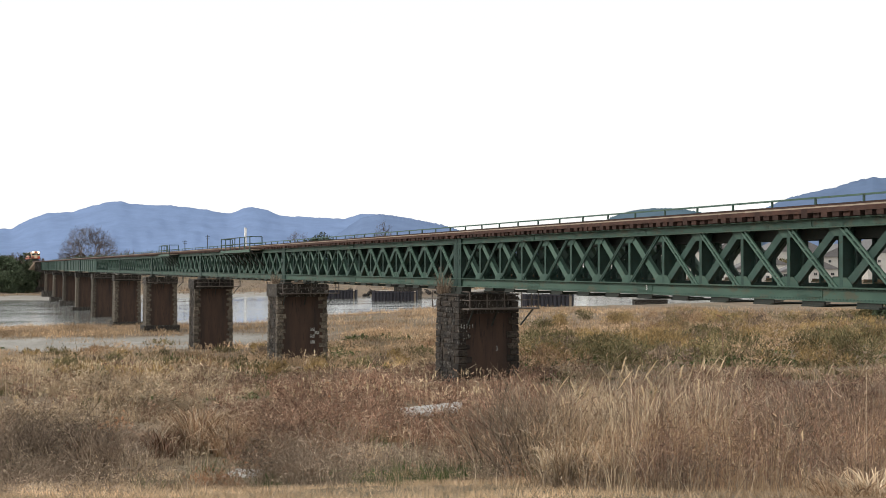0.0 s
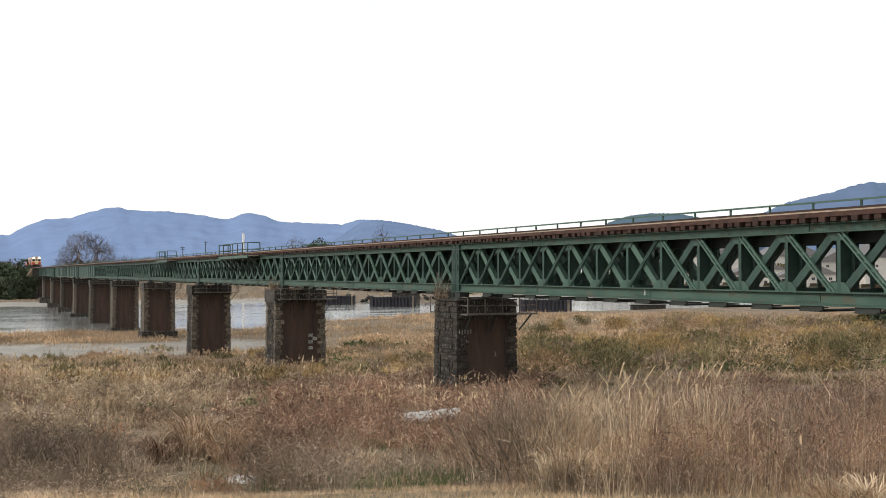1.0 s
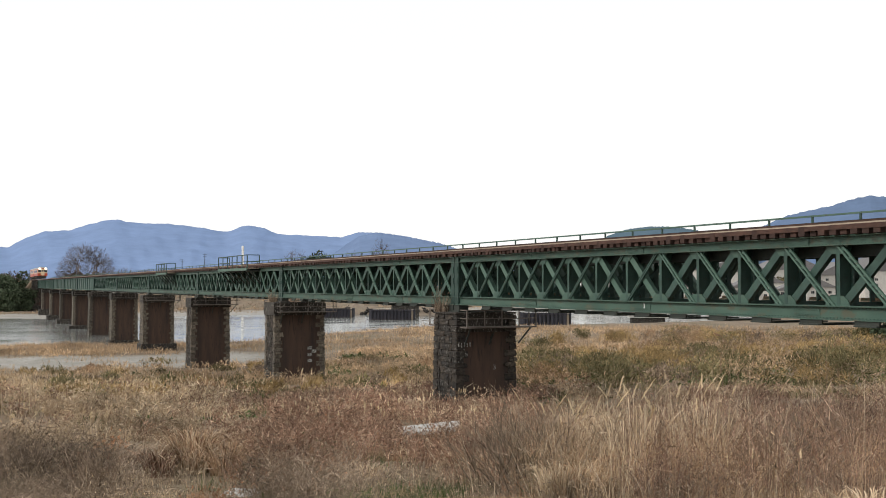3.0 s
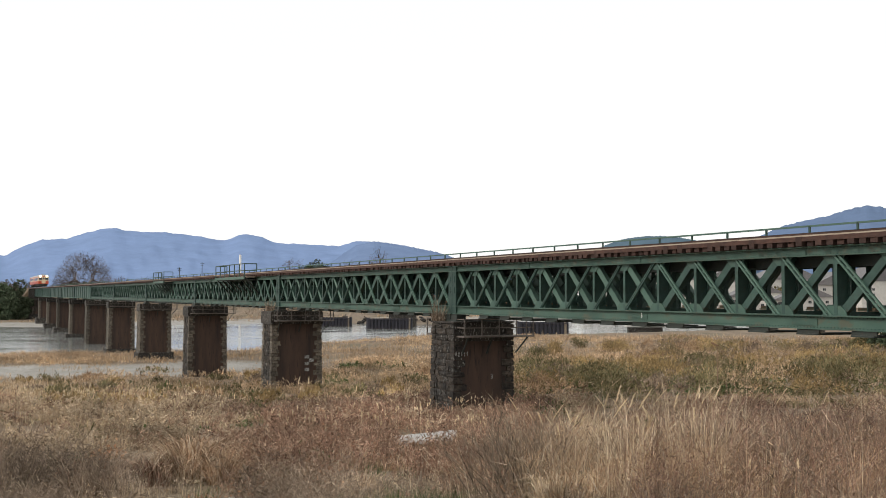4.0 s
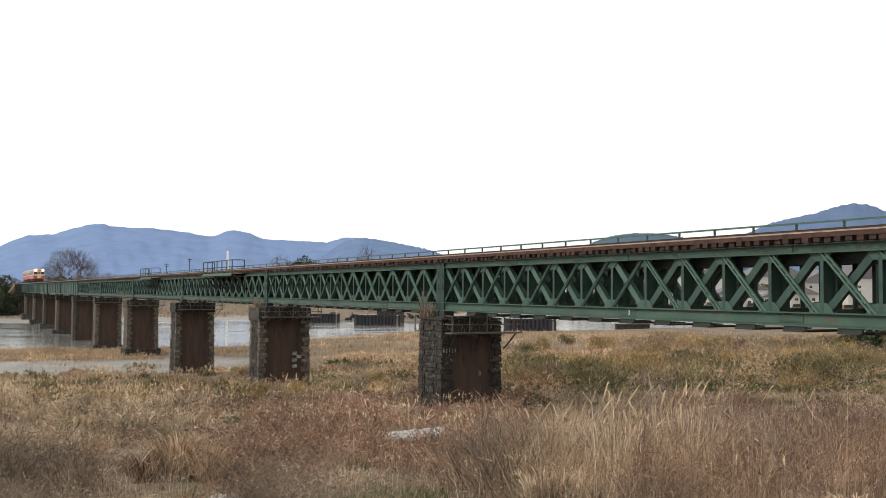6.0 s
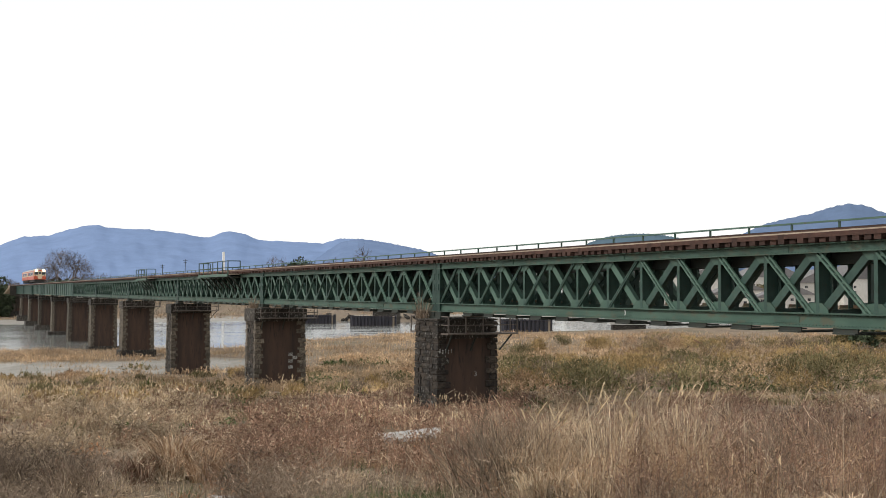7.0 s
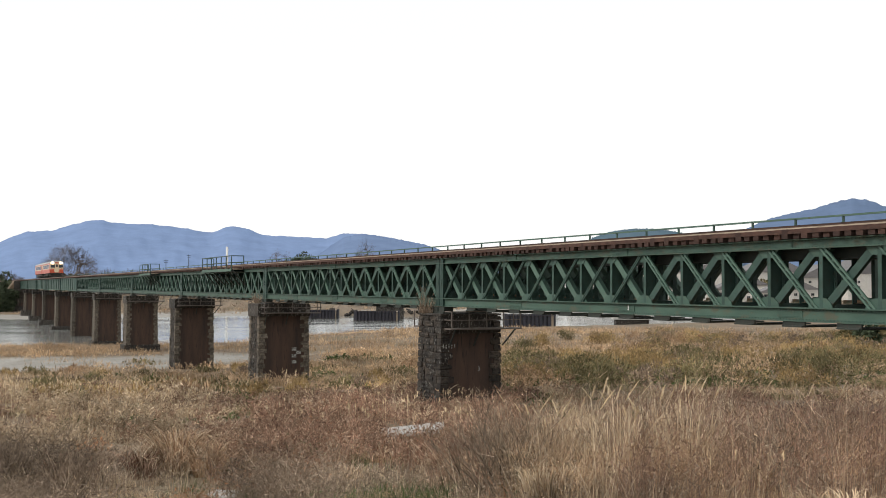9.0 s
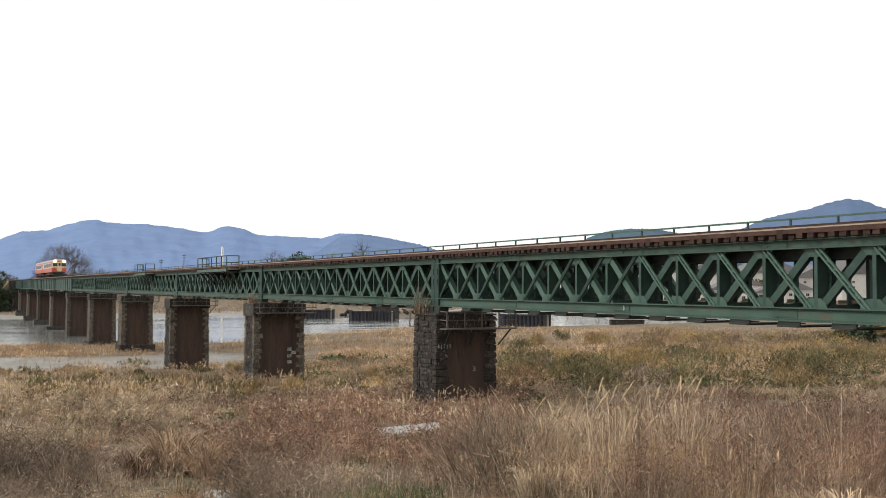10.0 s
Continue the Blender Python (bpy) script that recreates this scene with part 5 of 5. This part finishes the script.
GLASS, n, l, b = material("window_glass", (0.03, 0.035, 0.04), 0.05)
RENDER_WALL = worn("pale_house_wall", (0.5, 0.48, 0.44), (0.6, 0.58, 0.54), (0.4, 0.38, 0.35), 0.5)
ROOF_TILE = worn("grey_roof_tile", (0.13, 0.125, 0.125), (0.19, 0.18, 0.18), (0.1, 0.1, 0.1), 1)
for i, (px, d, w_, h) in enumerate(((205, 520, 13, 5.5), (238, 560, 11, 6.5), (262, 590, 12, 6), (345, 600, 10, 6), (940, 520, 12, 6), (1000, 500, 16, 5.5), (1055, 540, 12, 7), (1110, 500, 13, 6), (1165, 530, 15, 6.5), (1225, 500, 14, 6), (1275, 520, 12, 7), (1320, 490, 15, 6),
        (1090, 560, 26, 11), (1190, 570, 30, 13), (1290, 560, 28, 12), (1395, 570, 34, 14), (1480, 560, 30, 12), (1560, 560, 34, 14), (1370, 520, 12, 7.5), (1400, 470, 13, 5.5), (1450, 500, 14, 6.5))):
    house(out_at(px, d), (w_, w_ * 0.7, h), -24 + (i * 37) % 30 - 15, RENDER_WALL, ROOF_TILE, "pale two-storey house with grey roof on the far bank")


WHITE_PAINT = worn("white_paint", (0.78, 0.78, 0.77), (0.84, 0.84, 0.83), (0.6, 0.6, 0.58), 0.6, 0.5)
tower = thing("white_tower", Matrix.Translation(out_at(434, 520)), "slender white tower on the far bank", "tower")
s = Shape()
for i in range(3):
    a = 2 * math.pi * i / 3
    s.tube((0.3 * math.cos(a), 0.3 * math.sin(a), -0.5), (0.3 * math.cos(a), 0.3 * math.sin(a), 23.0), 0.32, 10)
part("shaft", s, WHITE_PAINT, tower)
part("cap", Shape().tube((0, 0, 23.0), (0, 0, 23.4), 0.64, 14, 0.45), WHITE_PAINT, tower)
for px, d, h in ((327, 540, 17.5), (367, 560, 21), (36, 520, 11), (1010, 620, 16)):
    t = thing("utility_pole", Matrix.Translation(out_at(px, d)), "grey utility pole with cross arms on the far bank", "utility pole")
    part("pole", Shape().tube((0, 0, -0.5), (0, 0, h), 0.22, 8, 0.15), DARK_STEEL, t)
    part("cross_arm", Shape().box((0, 0, h - 0.6), (2.4, 0.18, 0.18)), DARK_STEEL, t)
    part("cross_arm", Shape().box((0, 0, h - 1.6), (1.8, 0.18, 0.18)), DARK_STEEL, t)

# sheet-pile boxes and an old pier stub in the river
PILE = worn("sheet_pile_steel", (0.022, 0.022, 0.03), (0.045, 0.042, 0.052), (0.075, 0.05, 0.04), 0.6, 0.7, 0.2)
EARTH = worn("bare_earth", (0.24, 0.19, 0.145), (0.34, 0.27, 0.2), (0.16, 0.13, 0.1), 0.4, 0.95)


def sheet_piles(px, d, wide, deep, top, label):
    a = bear_of(px)
    r = d / math.cos(a - YAW)
    t = thing("cofferdam", Matrix.Translation((r * math.sin(a), r * math.cos(a), 0)) @ pose(0, 0, 0, 0, 0, -24.35), label, "cofferdam")
    me = Shape()
    pr = 0.3
    me.loft([[(0.02, 0, z), (0.16, -pr, z), (0.6, -pr, z), (0.74, 0, z), (0.9, 0, z), (0.9, 0.06, z), (0.7, 0.06, z), (0.56, -pr + 0.06, z), (0.2, -pr + 0.06, z), (0.06, 0.06, z)] for z in (-2.0, top)])
    me = me.mesh("sheet_panel", PILE)
    k = int(wide / 0.9)
    for i in range(k):
        part("sheet_panel", me, None, t).location = (-wide / 2 + i * 0.9, -deep / 2, 0)
    for sx in (-1, 1):
        for i in range(int(deep / 0.9)):
            part("sheet_panel", me, None, t).matrix_local = pose(sx * (wide / 2 + 0.02), -deep / 2 + 0.1 + i * 0.9 + (0.9 if sx < 0 else 0), 0, 0, 0, 90 if sx > 0 else -90)
    part("fill", Shape().box((0, 0, top / 2 - 1.1), (wide - 0.3, deep - 0.3, top + 1.8)), EARTH, t, "brown earth fill")
    part("waling", Shape().box((0, -deep / 2 - 0.36, top - 0.35), (wide, 0.12, 0.2)), PILE, t)


sheet_piles(699, 281, 11.4, 6, 2.75, "dark steel sheet-pile box standing in the river")
sheet_piles(600, 300, 9.5, 6, 2.6, "dark steel sheet-pile box standing in the river")
sheet_piles(968, 236, 10.6, 6, 3.1, "dark steel sheet-pile box by the river bank")
for px, d, w_, h in ((1150, 236, 8.6, 2.4), (722, 300, 9, 4.2)):
    a = bear_of(px)
    r = d / math.cos(a - YAW)
    t = thing("pier_stub", Matrix.Translation((r * math.sin(a), r * math.cos(a), 0)) @ pose(0, 0, 0, 0, 0, -24), "weathered concrete pier stub in the river", "pier")
    part("shaft", Shape().box((0, 0, h / 2 - 1.2), (w_ - 1.2, 2.6, h + 1.6)), STONE_DARK, t)
    s = Shape()
    s.loft([[(-w_ / 2, -1.7, z), (w_ / 2, -1.7, z), (w_ / 2, 1.7, z), (-w_ / 2, 1.7, z)] for z in (h - 0.5, h + 0.3)])
    part("cap", s, CONCRETE, t, "pale concrete cap")


def heap(px, d, size, seed, label):
    """A heap of rubble: a low mound with loose blocks."""
    a = bear_of(px)
    r = d / math.cos(a - YAW)
    x, y = r * math.sin(a), r * math.cos(a)
    sx, sy, h = size
    s = Shape()
    rings = []
    for q in (0, 0.35, 0.7, 0.92):
        rings.append([(math.cos(b) * sx / 2 * (1 - q ** 1.5) * (1 + 0.15 * math.sin(3 * b + seed)) , math.sin(b) * sy / 2 * (1 - q ** 1.5), -2 + (h + 2) * q + 0.2 * math.sin(5 * b)) for b in np.linspace(0, 2 * math.pi, 25)[:-1]])
    s.loft(rings)
    rr = random.Random(seed)
    t = thing("rubble_heap", Matrix.Translation((x, y, max(0.0, float(ground_z(x, y))))), label, "rubble")
    part("mound", s, EARTH, t)
    me = [stone_mesh(50 + i, (1.1, 0.8, 0.7)) for i in range(3)]
    for i in range(22):
        b, q = rr.uniform(0, 6.28), rr.uniform(0.3, 0.95)
        part("block", rr.choice(me), None, t).matrix_local = pose(math.cos(b) * sx / 2 * q, math.sin(b) * sy / 2 * q, h * (1 - q) * 0.8, rr.uniform(0, 60), rr.uniform(0, 60), rr.uniform(0, 180))


heap(635, 330, (16, 8, 3.8), 1, "heap of grey rubble on the gravel bar")
heap(760, 325, (16, 8, 3.4), 2, "heap of brown earth on the gravel bar")
heap(520, 335, (14, 8, 3.0), 3, "heap of grey rubble on the gravel bar")
heap(1400, 300, (20, 8, 3.0), 4, "heap of brown earth on the gravel bar")


# ---- refuges on the bridge ----
def refuge(y0, y1, label):
    """A railed platform bracketed out from the deck."""
    t = thing("refuge_platform", pose(D, 0, DECK), label, "platform", "refuge platforms")
    x0, x1 = -1.2, -0.2
    mid, ln = (y0 + y1) / 2, y1 - y0
    part("floor", Shape().box(((x0 + x1) / 2, mid, -0.02), (x1 - x0, ln, 0.08)), PLANK, t)
    part("edge_beam", Shape().box((x0 - 0.03, mid, -0.1), (0.06, ln, 0.22)), GREEN_PALE, t)
    for z in (0.5, 1.05):
        part("rail", Shape().box((x0, mid, z), (0.07, ln, 0.07)), GREEN, t)
        for y in (y0, y1):
            part("end_rail", Shape().box(((x0 + x1) / 2, y, z), (x1 - x0, 0.07, 0.07)), GREEN, t)
    k = max(3, int(ln / 1.7))
    for i in range(k + 1):
        part("post", Shape().box((x0, y0 + ln * i / k, 0.5), (0.07, 0.07, 1.08)), GREEN, t)
        part("bracket", Shape().beam((x0 + 0.05, y0 + ln * i / k, -0.06), (-0.06, y0 + ln * i / k, -1.3), 0.09, 0.09), DARK_STEEL, t)
    for y in (y0, y1):
        part("post", Shape().box((x1, y, 0.5), (0.07, 0.07, 1.08)), GREEN, t)
    part("under_tray", Shape().box((x0 + 0.62, mid, -0.22), (0.9, ln * 0.96, 0.1)), DARK_STEEL, t)


refuge(84.5, 95.0, "green railed refuge platform on the bridge side")
refuge(121.5, 128.5, "green railed refuge platform on the bridge side")

# ---- far plate-girder spans and the far approach ----
def abutment(y, sign, label):
    t = thing("abutment", pose(D + WIDE / 2, y, 0), label, "abutment")
    g = min(float(ground_z(D, y + sign * k)) for k in (0, 5)) - 1.5
    s = Shape()
    s.loft([[(-3.2 - f, -1.3, z), (3.2 + f, -1.3, z), (3.2 + f, 1.3, z), (-3.2 - f, 1.3, z)] for z, f in ((g, 0.3), (ZB - 0.4, 0.0))])
    part("wall", s, STONE, t)
    part("seat", Shape().box((0, sign * 0.7, ZB + TALL / 2 - 0.2), (6.0, 1.0, TALL + 0.38)), STONE_DARK, t)
    return t


abutment(Y0 - SPAN, -1, "stone abutment at the near end of the bridge")
abutment(Y0 + LAST * SPAN, 1, "stone abutment at the far end of the bridge")


def embankment(y0, y1, label, slope=1.5):
    s = Shape()
    ys = np.linspace(y0, y1, 12)
    rings = []
    for y in ys:
        g = float(ground_z(D, y)) - 1.0
        h = DECK - 0.02 - g
        rings.append([(D + 1 - 2.6 - h * slope, y, g), (D + 1 - 2.6, y, DECK - 0.02), (D + 1 + 2.6, y, DECK - 0.02), (D + 1 + 2.6 + h * slope, y, g)])
    s.loft(rings)
    s.f = [tuple(reversed(f)) for f in s.f]
    thing("embankment", Matrix(), label, "embankment", kind="structure", data=s.mesh("embankment", GROUND))


embankment(Y0 - SPAN - 60, Y0 - SPAN - 1.2, "brown grassy railway embankment", 0.12)
embankment(Y0 + LAST * SPAN + 1.2, Y0 + LAST * SPAN + 240, "brown grassy railway embankment", 0.8)


# small marks on the bridge and a dry plant on the piers
def pier_plant(k, seed, high):
    rng = np.random.default_rng(seed)
    t = thing("dry_plant", pose(D - 0.55, Y0 + k * SPAN + 0.75, ZB - 0.36), "dry grass growing on the pier top", "plant")
    f = Field()
    n_ = 260
    r, a = 0.3 * np.sqrt(rng.uniform(0, 1, n_)), rng.uniform(0, 6.28, n_)
    f.blades(np.stack([r * np.cos(a), 1.6 * r * np.sin(a), np.zeros(n_)], 1), rng.uniform(0.3, 1.0, n_) ** 2 * high, np.full(n_, 0.022), a, rng.uniform(0.1, 0.6, n_), rng, 4)
    part("leaves", f.mesh("leaves", UMBER), None, t)
    f = Field()
    n_ = 24
    f.blades(np.stack([rng.normal(0, 0.1, n_), rng.normal(0.3, 0.15, n_), np.zeros(n_)], 1), rng.uniform(0.8, 1.5, n_) * high, np.full(n_, 0.02), rng.uniform(0, 6, n_), rng.uniform(0.05, 0.3, n_), rng, 4)
    part("stalks", f.mesh("stalks", UMBER), None, t)


pier_plant(0, 3, 1.1)
pier_plant(1, 4, 0.9)


num = bpy.data.curves.new("span_number", 'FONT')
num.body, num.size, num.extrude, num.align_x, num.align_y = "3", 0.24, 0.004, 'CENTER', 'CENTER'
num.materials.append(WHITE_PAINT)
mark = new("span_number", num)
mark.parent = first_span
mark.matrix_local = Matrix(((0, 0, -1, -0.125), (-1, 0, 0, 31.3 - (Y0 - SPAN)), (0, 1, 0, 0.22), (0, 0, 0, 1)))
tagged(mark, "white painted numeral on the bottom chord")


# ---- railcars ----
RAIL_TOP = DECK + 0.44
VERMILION = worn("vermilion_paint", (0.52, 0.075, 0.028), (0.58, 0.09, 0.035), (0.36, 0.06, 0.03), 0.6, 0.35, spot_at=0.75, bump=0.05)
CREAM = worn("cream_paint", (0.72, 0.56, 0.36), (0.77, 0.61, 0.41), (0.55, 0.43, 0.29), 0.6, 0.35, spot_at=0.75, bump=0.05)
ROOF_GREY = worn("grey_car_roof", (0.4, 0.39, 0.37), (0.48, 0.47, 0.45), (0.3, 0.29, 0.27), 0.8, 0.7)
UNDER = worn("grimy_underframe", (0.03, 0.028, 0.026), (0.05, 0.045, 0.04), (0.08, 0.06, 0.045), 2, 0.8)
LAMP, n, l, b = material("headlamp_glow", (1, 0.95, 0.85), 0.2)
b.inputs["Emission Color"].default_value = (1.0, 0.86, 0.62, 1)
b.inputs["Emission Strength"].default_value = 12
TAIL_RED, n, l, b = material("red_lens", (0.4, 0.02, 0.02), 0.2)
CAR, GAUGE = 21.0, 1.067


def railcar(lit):
    c = thing("railcar", pose(D + WIDE / 2, 430, RAIL_TOP), "cream and vermilion diesel railcar" + (" with lit headlamps" if lit else " coupled behind"), "railcar", "cars of the train")
    hw = 1.42
    part("lower_body", Shape().box((0, CAR / 2, 1.42), (2 * hw, CAR - 0.1, 0.86)), VERMILION, c, "vermilion lower body side")
    part("upper_body", Shape().box((0, CAR / 2, 2.42), (2 * hw, CAR - 0.1, 1.14)), CREAM, c, "cream window band")
    part("eaves_band", Shape().box((0, CAR / 2, 3.1), (2 * hw + 0.02, CAR - 0.06, 0.22)), VERMILION, c, "vermilion band under the roof")
    s = Shape()
    arc = [(hw * math.cos(a), 3.2 + 0.55 * math.sin(a)) for a in np.linspace(0, math.pi, 11)]
    s.loft([[(x, y, z) for x, z in arc] for y in (0.05, CAR - 0.05)])
    s.f = [tuple(reversed(f)) for f in s.f]
    part("roof", s, ROOF_GREY, c)
    for i in range(5):
        part("roof_vent", Shape().box((0, 3 + i * 3.7, 3.78), (0.7, 0.9, 0.18)), ROOF_GREY, c)
    win = Shape().box((0, 0, 0), (0.04, 1.15, 0.78)).mesh("window", GLASS)
    fr = Shape().box((0, 0, -0.42), (0.06, 1.25, 0.06)).box((0, 0, 0.42), (0.06, 1.25, 0.06)).box((0, -0.6, 0), (0.06, 0.06, 0.84)).box((0, 0.6, 0), (0.06, 0.06, 0.84)).mesh("frame", CREAM)
    door = Shape().box((0, 0, 0), (0.05, 0.95, 1.95)).mesh("door", VERMILION)
    for sx in (-1, 1):
        for i in range(11):
            w_ = part("window", win, None, c)
            w_.location = (sx * hw, 3.2 + i * 1.46, 2.46)
            part("frame", fr, None, w_)
        for y in (1.7, CAR - 1.7):
            part("door", door, None, c).location = (sx * hw, y, 2.0)
    for y0, sy in ((0.0, -1), (CAR, 1)):
        part("front_panel", Shape().box((0, y0 + sy * 0.03, 2.25), (2 * hw - 0.04, 0.12, 1.9)), CREAM, c, "cream cab front")
        for sx in (-1, 1):
            part("front_skirt", Shape().box((sx * 0.98, y0 + sy * 0.12, 1.42), (0.86, 0.06, 0.82)), VERMILION, c, "vermilion cab corner panel")
            part("windscreen", Shape().box((sx * 0.86, y0 + sy * 0.12, 2.55), (0.92, 0.06, 0.68)), GLASS, c)
            # the lit lens is drawn wider to stand for its glare
            part("headlamp", Shape().tube((sx * 0.92, y0 + sy * 0.02, 3.28), (sx * 0.92, y0 + sy * 0.22, 3.28), 0.25 if lit and sy < 0 else 0.13, 12), LAMP if lit and sy < 0 else GLASS, c, "glowing headlamp" if lit and sy < 0 else "")
            part("tail_lamp", Shape().tube((sx * 1.05, y0, 1.98), (sx * 1.05, y0 + sy * 0.16, 1.98), 0.09, 8), TAIL_RED, c)
        part("gangway_door", Shape().box((0, y0 + sy * 0.14, 2.1), (0.72, 0.1, 1.95)), CREAM, c)
        part("door_window", Shape().box((0, y0 + sy * 0.2, 2.62), (0.42, 0.04, 0.6)), GLASS, c)
        part("destination_box", Shape().box((0, y0 + sy * 0.12, 3.28), (0.8, 0.1, 0.24)), VERMILION, c)
        part("buffer_beam", Shape().box((0, y0 + sy * 0.02, 0.86), (2.3, 0.16, 0.28)), UNDER, c)
        part("coupler", Shape().box((0, y0 + sy * 0.22, 0.86), (0.3, 0.42, 0.26)), UNDER, c)
        part("snow_plough", Shape().box((0, y0 + sy * 0.05, 0.38), (2.2, 0.1, 0.4)), UNDER, c)
    for y in (3.6, CAR - 3.6):
        bogie = part("bogie", Shape().box((0, y, 0.62), (2.2, 2.9, 0.26)).box((-1.05, y, 0.5), (0.16, 3.1, 0.3)).box((1.05, y, 0.5), (0.16, 3.1, 0.3)), UNDER, c)
        for dy in (-1.05, 1.05):
            for sx in (-1, 1):
                part("wheel", Shape().tube((sx * 0.52, y + dy, 0.43), (sx * 0.64, y + dy, 0.43), 0.43, 16), UNDER, bogie)
    part("underframe_box", Shape().box((0, CAR / 2, 0.72), (2.4, 7.5, 0.55)), UNDER, c)
    part("fuel_tank", Shape().box((0, CAR / 2 - 5.2, 0.76), (2.2, 1.6, 0.5)), UNDER, c)
    return c


lead_car = railcar(True)
rear_car = railcar(False)


def motions():
    times = (0, 2.5, 5, 7.5, 10)
    walk(lead_car, [(t, pose(D + WIDE / 2, 407 - 17.0 * t, RAIL_TOP)) for t in times])
    walk(rear_car, [(t, pose(D + WIDE / 2, 407 - 17.0 * t + CAR + 0.5, RAIL_TOP)) for t in times])


motions()
